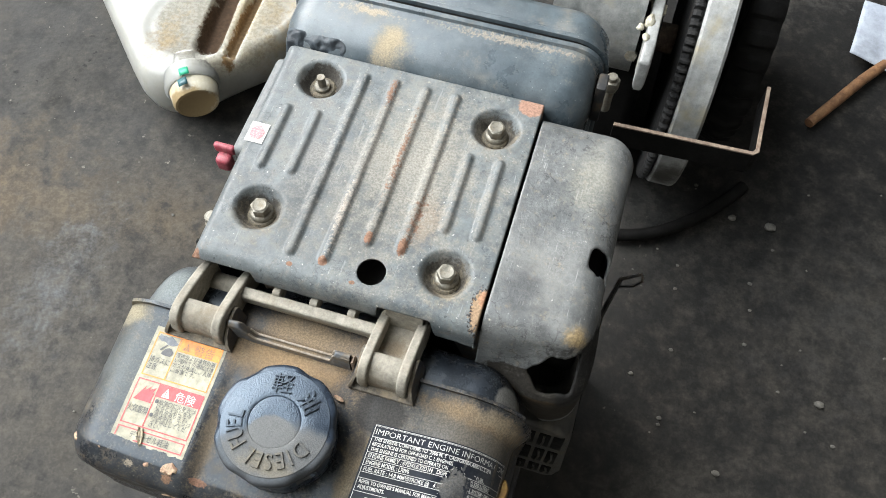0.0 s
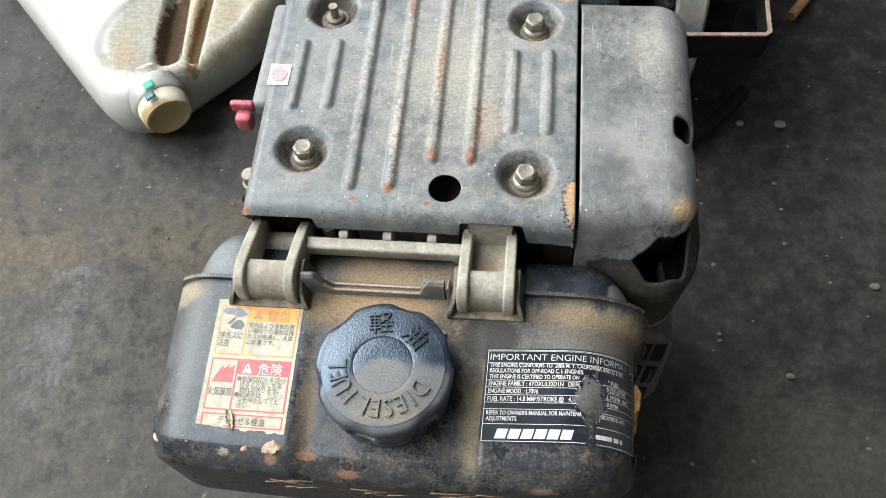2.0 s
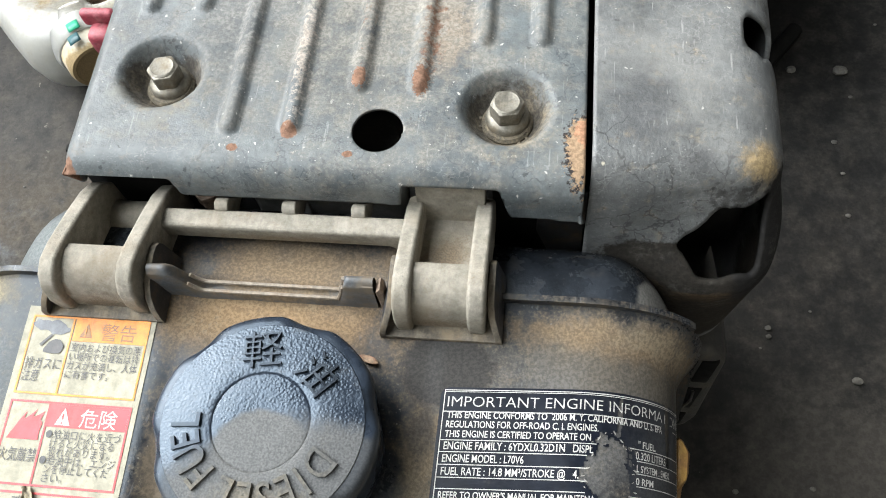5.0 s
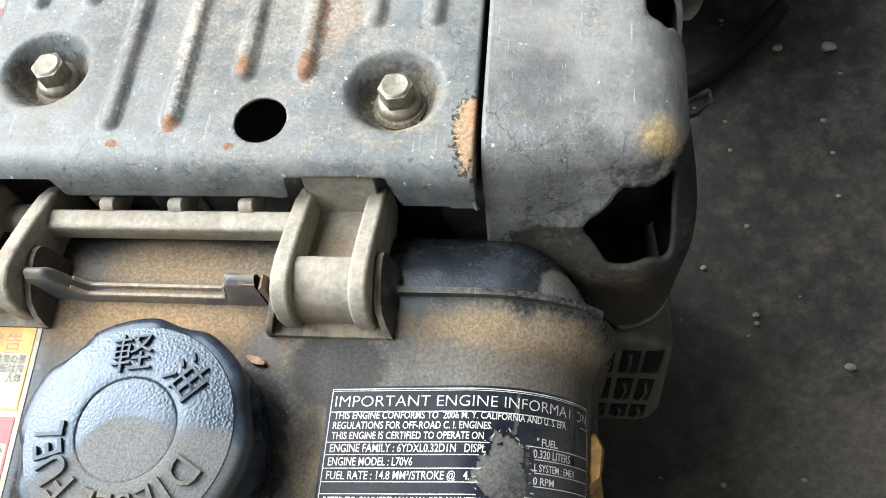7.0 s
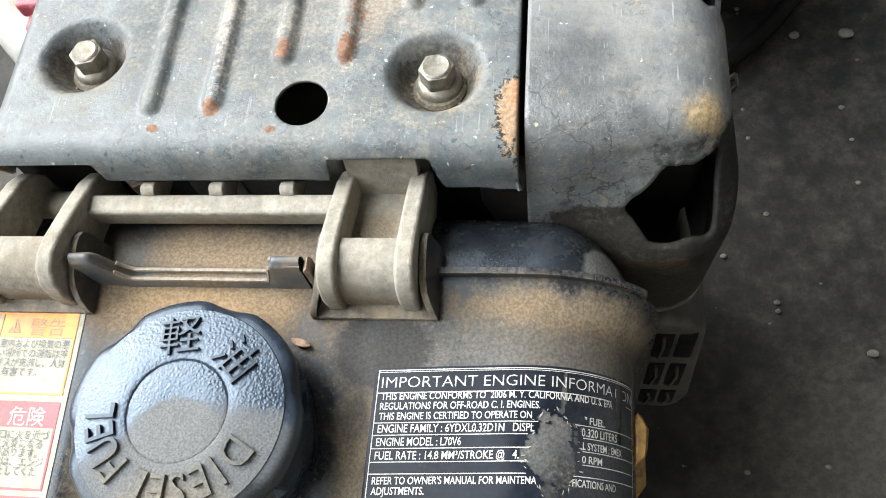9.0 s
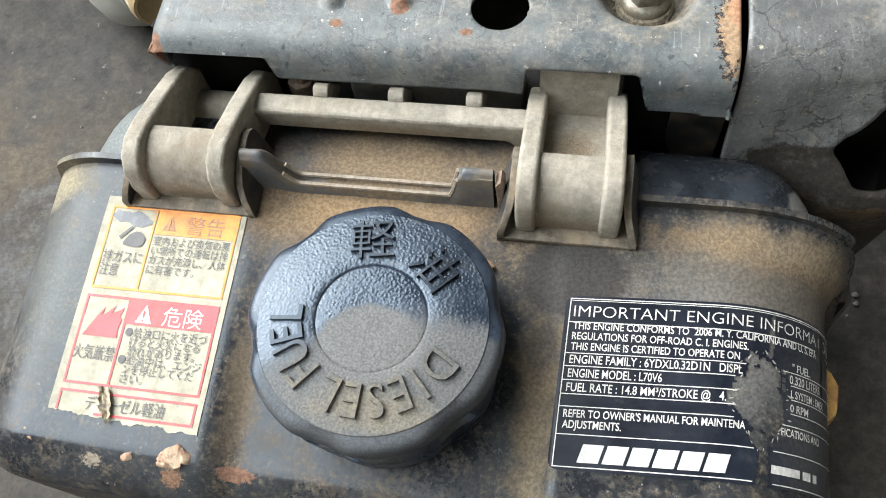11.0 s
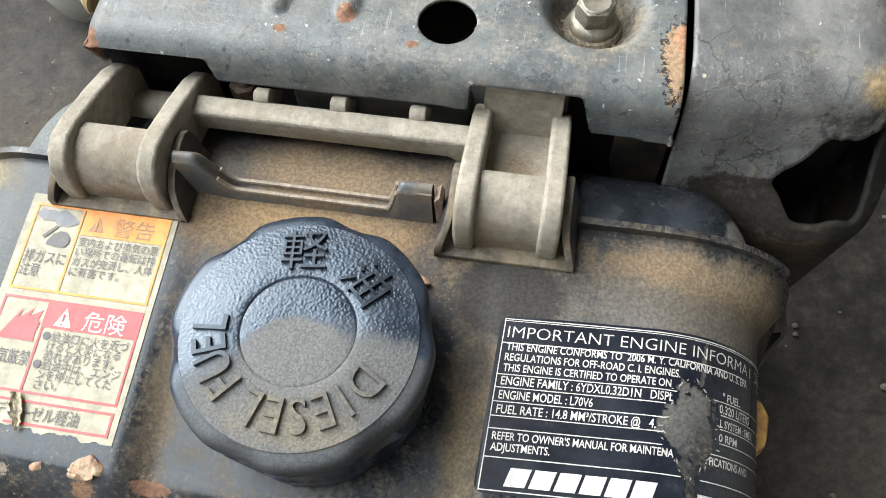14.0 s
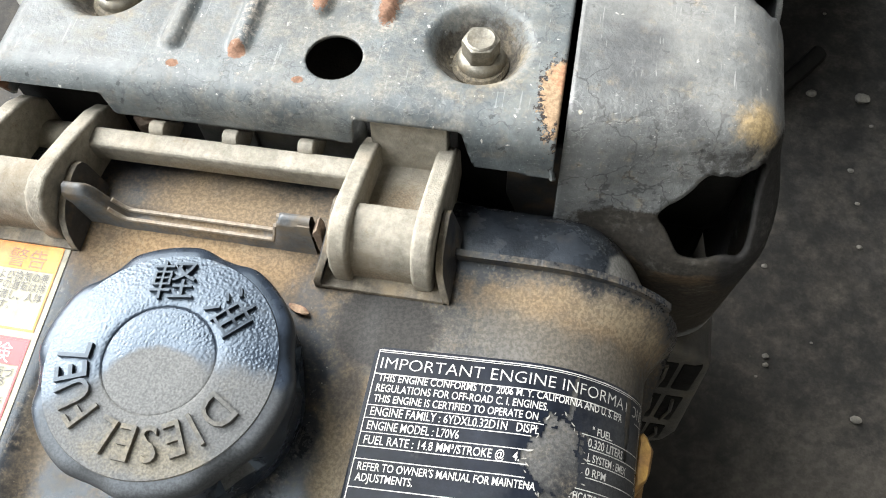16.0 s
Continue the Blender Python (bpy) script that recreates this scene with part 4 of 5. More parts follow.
def pressed_box(x0, x1, rows, corner, low=0.300, n=9):
    """A pressed sheet box: rounded sections at each y, with its top and how far its sides stand in."""
    verts, per = [], 2 * n + 4
    for y, top, inset in rows:
        a, b = x0 + inset, x1 - inset
        verts += [(a, y, low), (a, y, (low + top) / 2)]
        verts += [(a + corner * (1 - math.cos(q)), y, top - corner * (1 - math.sin(q)) + 0.0004 * wobble(a + q, y, 0, 40)) for q in steps(0, math.pi / 2, n - 1)]
        verts += [(b - corner * (1 - math.cos(q)), y, top - corner * (1 - math.sin(q)) + 0.0004 * wobble(b - q, y, 0, 40)) for q in steps(math.pi / 2, 0, n - 1)]
        verts += [(b, y, (low + top) / 2), (b, y, low)]
    faces = [(j * per + k, j * per + (k + 1) % per, (j + 1) * per + (k + 1) % per, (j + 1) * per + k) for j in range(len(rows) - 1) for k in range(per)]
    last = (len(rows) - 1) * per
    return verts, faces + [tuple(range(per))[::-1], tuple(range(last, last + per))]


cleaner = part("air_cleaner", pressed_box(-0.1100, 0.1255, BODY, 0.022), box_paint, engine, "blue-grey painted sheet metal air cleaner box", angle=45)
part("lid", pressed_box(-0.1100, 0.1285, LID, 0.028), box_paint, cleaner, angle=45)
part("gasket", pressed_box(-0.1085, 0.1260, [(0.3190, 0.4825, 0.0), (0.3224, 0.4830, 0.0)], 0.024), guard_black, cleaner)
part("latch", block(0.1255, 0.1330, 0.2975, 0.3130, 0.430, 0.468, 0.0015), black_steel, cleaner, "small black steel latch on the box's end")
part("red_cap", disc(0.0355, 0.3690, 0.440, 0.4770, 0.0052, 20), red_plastic, engine, "small red cap behind the air cleaner")


def gum_point(u, v):
    """Molten black gum along the box's foot."""
    x, y = -0.1020 + 0.048 * u, 0.2685 + 0.0125 * v
    edge = math.sin(math.pi * min(1.0, max(0.0, u))) ** 0.35 * math.sin(math.pi * v) ** 0.6
    rise = 0.0034 * edge * max(0.0, 0.45 + 1.2 * wobble(x, y, 0, 120) + 0.3 * wobble(x, y, 2, 330))
    return x + 0.0015 * wobble(x, y, 5, 200), y - 0.4 * rise, float(np.interp(y, [r[0] for r in BODY], [r[1] for r in BODY])) - 0.0006 + rise


part("gum", sheet(gum_point, steps(0, 1, 60), steps(0, 1, 22)), gum_black, cleaner, "lumps of molten black gum")

# ---- fuel tank ----
FLAT_L, BEND_L = 0.1080, 0.0280
FLAT, BEND, TANK_R, FRONT, SEAM = 0.092, 0.042, 0.0120, -0.0470, 0.0585


def tank_level(x, y):
    """The height of the tank's top where it is flat along x: it falls to the front, with a drain trough round the filler."""
    z = 0.4470 - 0.090 * (0.050 - y)
    trough = smooth(-0.0530, -0.0420, x) * (1 - smooth(0.0440, 0.0500, x))
    return z - trough * (0.0010 + 0.0040 * smooth(0.035, -0.03, y)) + 0.0003 * wobble(x, y, 0, 35)


def along(s):
    """The tank's length measured over its bent ends: x, how far the top has sunk, the bend's angle."""
    flat, bend = (FLAT, BEND) if s > 0 else (FLAT_L, BEND_L)
    past = abs(s) - flat
    if past <= 0:
        return s, 0.0, 0.0
    a = min(past / bend, math.pi / 2)
    x = flat + bend * math.sin(a)
    return math.copysign(x, s), bend * (1 - math.cos(a)) + max(0.0, past - bend * math.pi / 2), a


def on_tank(s, y, lift=0.0):
    x, sunk, a = along(s)
    return x + math.copysign(lift * math.sin(a), s), y, tank_level(x, y) - sunk + lift * math.cos(a)


def flare(s):
    """The right end of the front half swells out to the seam."""
    return 0.0095 * smooth(0.088, 0.145, s)


def tank_section(s):
    """Points of the front half's section at s, from the seam over the top and the front to the underside."""
    x, sunk, a = along(s)
    back = 0.016 * (1 - math.cos(a))
    front = FRONT + back + 0.0035 * (x / 0.134) ** 2
    bottom = min(0.372 + 0.6 * sunk, 0.400)
    pts = []
    for y in steps(SEAM, front + TANK_R, 40):
        f = flare(s) * smooth(SEAM - 0.022, SEAM, y) ** 2
        pts.append((x + f * math.sin(a), y, tank_level(x, y) - sunk + f * math.cos(a)))
    cy, cz = front + TANK_R, tank_level(x, front + TANK_R) - sunk - TANK_R
    cz = max(cz, bottom + 0.004)
    pts += [(x, cy - TANK_R * 0.5 * (math.sin(b) + b / 1.5708), cz + TANK_R * 0.5 * (math.cos(b) + 1 - b / 1.5708)) for b in steps(0.1, math.pi / 2, 7)]
    pts += [(x, front, z) for z in steps(cz - 0.001, bottom + 0.003, 8)]
    pts += [(x, y, bottom) for y in steps(front + 0.005, SEAM, 8)]
    return pts


reach, reach_l = FLAT + BEND * math.pi / 2, FLAT_L + BEND_L * math.pi / 2
tank_ss = steps(-reach_l, -FLAT_L, 16)[:-1] + steps(-FLAT_L, FLAT, 110) + steps(FLAT, reach, 18)[1:]
rows = [tank_section(s) for s in tank_ss]
n = len(rows[0])
verts = [p for r in rows for p in r]
faces = [(i * n + j, (i + 1) * n + j, (i + 1) * n + j + 1, i * n + j + 1) for i in range(len(rows) - 1) for j in range(n - 1)]
faces += [tuple(range(n)), tuple(range((len(rows) - 1) * n, len(rows) * n))[::-1]]
tank = part("fuel_tank", (verts, faces), tank_paint, engine, "chipped black steel fuel tank with dust and rust", angle=50)


def back_point(u, v):
    """The smaller rear half behind the seam."""
    deep = 0.040 if u < 0 else 0.040 - 0.012 * smooth(0.0, 0.6, u)
    a = v * math.pi / 2
    y = SEAM + 0.001 + deep * math.sin(a) * (1.0 - 0.20 * abs(u) ** 8)
    fall = 0.026 * max(0.0, (abs(u) - 0.80) / 0.20) ** 2.0
    return 0.1300 * u * (1 - 0.05 * v * abs(u) ** 8), y, 0.4405 - fall - 0.024 * (1 - math.cos(a)) ** 1.3 - 0.03 * (v > 0.99)


rear = sheet(back_point, steps(-1, 1, 80), steps(0, 1, 14))
part("rear_half", rear, tank_rear, tank, angle=50, thick=-0.004)


def seam_point(s, v):
    x, sunk, a = along(s)
    lift = 0.0045 + flare(s) - 0.0015 * smooth(0.08, 0.14, s) + 0.0005 * wobble(s, 0, 0, 60)
    notch = 0.0030 * smooth(-0.060, -0.050, x) * (1 - smooth(0.026, 0.034, x))
    outer = [(-0.010, 0.0), (lift - notch, 0.0), (lift - notch, 0.0022), (-0.010, 0.0022)][v]
    top = 0.4465 - sunk
    return x + math.copysign(outer[0] * math.sin(a), s), SEAM - 0.0005 + outer[1], top + outer[0] * math.cos(a)


part("seam_flange", sheet(seam_point, steps(-FLAT_L - 0.72 * BEND_L, FLAT + 1.0 * BEND, 150), [0, 1, 2, 3]), tank_paint, tank, angle=30)

# rounded lumps of old weld and chipped paint along the front lip
random.seed(4)
for cx, cy, cz, r in ((-0.1065, -0.0318, 0.4368, 0.0042), (-0.1095, -0.0330, 0.4360, 0.0030), (-0.1225, -0.0300, 0.4300, 0.0046), (-0.0590, -0.0335, 0.4378, 0.0044), (-0.0622, -0.0356, 0.4366, 0.0032), (-0.0745, -0.0345, 0.4374, 0.0026), (-0.0800, -0.0352, 0.4366, 0.0016)):
    lump = ring(lambda k, a: (cx + r * math.sin(k) * math.cos(a) * 1.2, cy + r * math.sin(k) * math.sin(a) * 0.85, cz + 0.62 * r * math.cos(k)), steps(0.05, math.pi - 0.05, 11), 20)
    lump = [(x + 0.5 * r * wobble(x, y, z, 300), y + 0.5 * r * wobble(y, x, z + 1, 300), z + 0.35 * r * wobble(x, z, y, 300) + 0.12 * r * wobble(x, y, z, 900)) for x, y, z in lump[0]], lump[1]
    part("chipped_lump", lump, lump_paint, tank, "tan lump of chipped filler", angle=60)
# rusty scratches over the front face
random.seed(21)
for k in range(14):
    x, z, a, far = random.uniform(-0.085, 0.060), random.uniform(0.404, 0.424), random.uniform(-0.5, 0.5), random.uniform(0.008, 0.026)
    points = [(x + far * t * math.cos(a), FRONT - 0.0002 + 0.0035 * ((x + far * t * math.cos(a)) / 0.134) ** 2, z + far * t * math.sin(a) + 0.0015 * wobble(t, k, 0, 2.5)) for t in steps(0, 1, 8)]
    part("scratch", rod(points, lambda f: 0.00045 * (1.05 - f), 5), lump_paint, tank)

# filler cap with a scalloped rim
CAP = Vector((-0.0015, 0.0042))
CAP_Z, CAP_R = 0.4710, 0.0362


def scallop(a):
    """Six finger grips round the rim."""
    k = (a - 0.28) * 6 / (2 * math.pi)
    return 1 - smooth(0.03, 0.27, abs(k - round(k)))


CAP_ROWS = [(0.0, 0.0), (0.22, 0.0001), (0.405, 0.0001), (0.418, 0.0), (0.424, -0.00015), (0.430, 0.0001), (0.445, 0.0002), (0.50, 0.0003), (0.56, 0.0002), (0.66, -0.0002), (0.75, -0.0006), (0.82, -0.0010), (0.878, -0.0013),
            (0.884, -0.0017), (0.92, -0.0019), (0.955, -0.0022), (0.980, -0.0029), (0.994, -0.0042), (1.0, -0.0060), (0.998, -0.0078), (0.985, -0.0095), (0.978, -0.0125), (0.972, -0.0155), (0.968, -0.0192), (0.972, -0.0203), (0.962, -0.024), (0.945, -0.0285), (0.93, -0.033)]


def cap_point(k, a):
    f, dz = CAP_ROWS[int(k)]
    bite = scallop(a)
    r = CAP_R * f * (1 - bite * 0.040 * smooth(0.86, 1.0, f))
    # the grips are scooped deeper into the wall under the rim and end on a ledge
    r -= 0.0070 * bite * smooth(-0.0085, -0.0125, dz) * (1 - smooth(-0.0190, -0.0206, dz))
    return CAP.x + max(r, 1e-5) * math.cos(a), CAP.y + max(r, 1e-5) * math.sin(a), CAP_Z + dz - 0.0014 * bite * smooth(0.88, 1.0, f)


cap = part("fuel_cap", ring(cap_point, list(range(len(CAP_ROWS))), 180), cap_plastic, engine, "black textured plastic fuel cap, half dusty", angle=40)
cap.data.materials.append(cap_smooth)
cap.data.materials.append(cap_disc)
for face in cap.data.polygons:
    far = math.hypot(face.center[0] - CAP.x, face.center[1] - CAP.y) / CAP_R
    face.material_index = 1 if far > 0.882 else 2 if far < 0.43 else 0


def cap_height(f):
    for (f0, z0), (f1, z1) in zip(CAP_ROWS, CAP_ROWS[1:]):
        if f0 <= f <= f1 and f1 > f0:
            return z0 + (z1 - z0) * (f - f0) / (f1 - f0)
    return CAP_ROWS[-1][1]


part("filler_neck", disc(CAP.x, CAP.y, 0.430, 0.4435, 0.0300, 40), black_steel, tank)


def ring_letter(char, degrees, size, radius):
    shape = letters(char, size, depth=0.0012, align="CENTER", bold=0.00004 if char.isascii() else -0.00008)
    if char.isascii():
        shape = [(0.80 * x, y, z) for x, y, z in shape[0]], shape[1]
    a = radians(degrees)
    out, right = Vector((math.cos(a), math.sin(a))), Vector((math.sin(a), -math.cos(a)))
    rise = 0.36 * size

    def set_on(x, y, z):
        p = CAP + out * (radius + y - rise) + right * x
        f = (p - CAP).length / CAP_R
        return p.x, p.y, CAP_Z + cap_height(f) + 0.0001 + z
    return laid(shape, set_on)


RAISED = [(c, d, 0.0132, 0.0234) for c, d in zip("FUEL", (-131.5, -146.5, -161.5, -177))]
RAISED += [(c, d, 0.0132, 0.0234) for c, d in zip("DIESEL", (-30, -46.5, -60.5, -76.5, -92.5, -108.5))]
RAISED += [("軽", 98.5, 0.0134, 0.0230), ("油", 46.5, 0.0134, 0.0222)]
for char, degrees, size, radius in RAISED:
    part("raised_letter", ring_letter(char, degrees, size, radius), cap_letter, cap, angle=30)

# warning sticker on the tank's top
SX0, SX1, SY0, SY1 = -0.1032, -0.0542, -0.0278, 0.0462


def torn_foot(x):
    """The sticker's ragged lower edge at x."""
    ragged = 0.0012 * wobble(x, 7, 0, 230) + 0.0007 * wobble(x, 3, 0, 700)
    middle = smooth(-0.090, -0.084, x) * (1 - smooth(-0.066, -0.060, x))
    return SY0 + 0.0006 + (0.0024 * smooth(-0.080, -0.096, x) + ragged) * (1 - smooth(-0.060, -0.057, x)) + 0.0008 * middle


def sticker_torn(x, y):
    return y < torn_foot(x) + 0.0002


def on_sticker(lift):
    return lambda x, y, z: on_tank(x, y, lift + z)


base = sheet(lambda u, v: (u, torn_foot(u) + (SY1 - torn_foot(u)) * v, 0.0), steps(SX0, SX1, 160), steps(0, 1, 60))
sticker = part("warning_sticker", laid(base, on_sticker(0.0003)), cream_vinyl, engine, "cream warning sticker with orange and red panels, torn at the foot")
W, H = SX1 - SX0, SY1 - SY0


def at(u, v):
    return SX0 + u * W, SY1 - v * H


def panel(u0, v0, u1, v1):
    (x0, y1), (x1, y0) = at(u0, v0), at(u1, v1)
    return sheet(lambda u, v: (u, v, 0.0), steps(x0, x1, 12), steps(y0, y1, 6))


def outline(u0, v0, u1, v1, w=0.0007):
    (x0, y1), (x1, y0) = at(u0, v0), at(u1, v1)
    return frame_lines(x0, y0, x1, y1, w)


def line(text, u, v, size, width=None):
    x, y = at(u, v)
    return moved(letters(text, size, width * W if width else None), x, y)


def polygon(points):
    return [(*at(u, v), 0.0) for u, v in points], [tuple(range(len(points)))]


orange = joined(outline(0.05, 0.045, 0.96, 0.43), panel(0.39, 0.055, 0.945, 0.165), panel(0.365, 0.055, 0.380, 0.425))
part("orange_print", laid(orange, on_sticker(0.0005), sticker_torn), orange_ink, sticker)
red = joined(outline(0.05, 0.46, 0.96, 0.845), panel(0.36, 0.47, 0.945, 0.575), panel(0.345, 0.47, 0.360, 0.840), outline(0.05, 0.87, 0.96, 0.965),
             polygon([(0.09, 0.64), (0.13, 0.59), (0.16, 0.55), (0.20, 0.51), (0.185, 0.55), (0.22, 0.535), (0.27, 0.50), (0.25, 0.54), (0.30, 0.52), (0.33, 0.505), (0.31, 0.55), (0.33, 0.56), (0.32, 0.60), (0.325, 0.64)]))
part("red_print", laid(red, on_sticker(0.0005), sticker_torn), red_ink, sticker)
smoke = [(0.215 + 0.150 * math.cos(a) + 0.010 * math.cos(7 * a + 1), 0.100 + 0.030 * math.cos(a) * 0.45 + 0.031 * math.sin(a) * (1 + 0.20 * math.cos(5 * a) + 0.12 * math.cos(11 * a + 2))) for a in steps(0, 2 * math.pi, 71)[:-1]]
part("smoke_print", laid(polygon(smoke), on_sticker(0.0005)), smoke_ink, sticker)
grey = [polygon([(0.220, 0.176), (0.262, 0.160), (0.305, 0.164), (0.338, 0.190), (0.336, 0.212), (0.318, 0.230), (0.250, 0.232), (0.192, 0.226), (0.190, 0.212)]), polygon([(0.148, 0.190), (0.222, 0.136), (0.240, 0.142), (0.166, 0.200)])]
part("faint_print", laid(joined(polygon([(0.44, 0.145), (0.49, 0.075), (0.54, 0.145)]), line("警告", 0.60, 0.148, 0.0068, 0.27)), on_sticker(0.0006)), faint_ink, sticker)
grey += [line(t, u, v, s, w) for t, u, v, s, w in (
    ("排ガスに", 0.075, 0.305, 0.0046, 0.275), ("注意", 0.075, 0.365, 0.0046, 0.13),
    ("室内および換気の悪", 0.40, 0.212, 0.0034, 0.53), ("い場所での運転は排", 0.40, 0.256, 0.0034, 0.53), ("ガスが充満し、人体", 0.40, 0.300, 0.0034, 0.53), ("に有害です。", 0.40, 0.344, 0.0034, 0.33),
    ("火気厳禁", 0.065, 0.735, 0.0050, 0.275), ("●給油口に火を近づ", 0.375, 0.625, 0.0034, 0.55), ("けると火災になる", 0.42, 0.664, 0.0034, 0.47), ("恐れがあります。", 0.42, 0.703, 0.0034, 0.45),
    ("●給油中は、エンジ", 0.375, 0.742, 0.0034, 0.55), ("ンを停止してくだ", 0.42, 0.781, 0.0034, 0.47), ("さい。", 0.42, 0.820, 0.0034, 0.15), ("ディーゼル軽油", 0.24, 0.942, 0.0048, 0.52))]
part("dark_print", laid(joined(*grey), on_sticker(0.0006), sticker_torn), dark_ink, sticker)
cream = joined(polygon([(0.42, 0.565), (0.475, 0.485), (0.53, 0.565)]), line("危険", 0.60, 0.562, 0.0068, 0.27))
part("light_print", laid(cream, on_sticker(0.0006)), white_ink, sticker)
for u, v, size, ink in ((0.464, 0.560, 0.0052, red_ink), (0.478, 0.141, 0.0048, orange_ink)):
    part("warning_mark", laid(line("!", u, v, size), on_sticker(0.0008)), ink, sticker)



def curl_point(u, v):
    wide = (0.0003 + 0.0017 * math.sin(math.pi * min(1.0, 0.12 + v * 0.95)) ** 0.7) * (1 + 0.5 * wobble(v, u, 3, 9))
    return on_tank(-0.0862 + wide * u + 0.0035 * v + 0.0008 * wobble(v, 5, 0, 6), -0.0165 - 0.0108 * v, 0.0009 + 0.0009 * abs(u) * (1 + wobble(u, v, 1, 5)) + 0.0005 * wobble(u, v, 8, 11))


curl = sheet(curl_point, steps(-1, 1, 6), steps(0, 1, 16))
part("torn_flap", curl, torn_paper, sticker)

# black information label wrapped over the tank's bent end
LX0, LX1, LY0, LY1 = 0.0486, 0.1430, -0.0240, 0.0268
LH = LY1 - LY0


def label_torn(x, y):
    v = (LY1 - y) / LH
    rag = 0.40 * wobble(x, y, 0, 220) + 0.25 * wobble(x, y, 0, 700)
    body = math.hypot((x - 0.1068 + 0.004 * abs(math.sin(9 * v)) - 0.002) / 0.0076, (v - 0.53) / 0.22) < 1 + 1.3 * rag
    tail = math.hypot((x - 0.1095 + 0.003 * v) / 0.0007, (v - 0.16) / 0.14) < 1 + rag or math.hypot((x - 0.1070) / 0.0014, (v - 0.90) / 0.14) < 1 + 2 * rag
    strip = math.hypot((x - 0.1325 - 0.004 * (v - 0.2)) / 0.0013, (v - 0.15) / 0.22) < 1 + rag
    return body or tail or strip


def print_torn(x, y):
    v = (LY1 - y) / LH
    return math.hypot((x - 0.1325) / 0.0016, (v - 0.12) / 0.22) < 1 or math.hypot((x - 0.1068) / 0.0074, (v - 0.53) / 0.21) < 1 or math.hypot((x - 0.1070) / 0.0014, (v - 0.90) / 0.10) < 1


def on_label(lift):
    return lambda x, y, z: on_tank(x + 0.028 * (y - LY0), y + 0.052 * (x - LX0), lift + z)



def label_point(u, v):
    """The label's near corners are rounded."""
    near = max(0.0, max(LY0 + 0.0028 - v, v - LY1 + 0.0028))
    return max(u, LX0 + 0.0028 - math.sqrt(max(0.0, 0.0028 ** 2 - near ** 2))), v, 0.0


base = sheet(label_point, steps(LX0, LX1, 200), steps(LY0, LY1, 110))
label = part("information_label", laid(base, on_label(0.0003), label_torn), label_black, engine, "black engine information label with white print, torn away in part")


def lab_y(v):
    return LY1 - v * LH


def rule(v, x0=LX0 + 0.0014, x1=LX1, w=0.00028):
    return flat_rect(x0, lab_y(v) - w / 2, x1, lab_y(v) + w / 2)


white = [frame_lines(LX0 + 0.0012, LY0 + 0.0008, LX1, LY1 - 0.0008, 0.0003)] + [rule(v) for v in (0.160, 0.345, 0.420, 0.500, 0.580, 0.650, 0.805)]
for text, x, v, size, width in (
        ("IMPORTANT ENGINE INFORMATION", 0.0512, 0.130, 0.0058, 0.0905),
        ("THIS ENGINE CONFORMS TO  2006 M. Y. CALIFORNIA AND U. S. EPA", 0.0514, 0.205, 0.0034, 0.0800),
        ("REGULATIONS FOR OFF-ROAD C. I. ENGINES.", 0.0514, 0.266, 0.0034, 0.0520),
        ("THIS ENGINE IS CERTIFIED TO OPERATE ON", 0.0514, 0.328, 0.0034, 0.0495),
        ("\" FUEL.", 0.1165, 0.335, 0.0034, 0.0090),
        ("ENGINE FAMILY : 6YDXL0.32D1N   DISPL", 0.0514, 0.406, 0.0038, 0.0505),
        ("0.320 LITERS", 0.1155, 0.410, 0.0038, 0.0165),
        ("ENGINE MODEL : L70V6", 0.0514, 0.486, 0.0038, 0.0275),
        ("L SYSTEM : EMEX", 0.1160, 0.490, 0.0034, 0.0190),
        ("FUEL RATE : 14.8 MM³/STROKE @   4.", 0.0514, 0.567, 0.0038, 0.0460),
        ("0 RPM", 0.1158, 0.570, 0.0034, 0.0085),
        ("REFER TO OWNER'S MANUAL FOR MAINTENANCE SPECIFICATIONS AND", 0.0514, 0.712, 0.0034, 0.0820),
        ("ADJUSTMENTS.", 0.0514, 0.772, 0.0034, 0.0170)):
    white.append(moved(letters(text, (0.86 if size > 0.005 else 0.93) * size, (1.0 if size > 0.005 else 0.963 if x < 0.1 else 0.94) * width, bold=0.00004 if size < 0.005 else -0.00005), x, lab_y(v) + 0.0001))
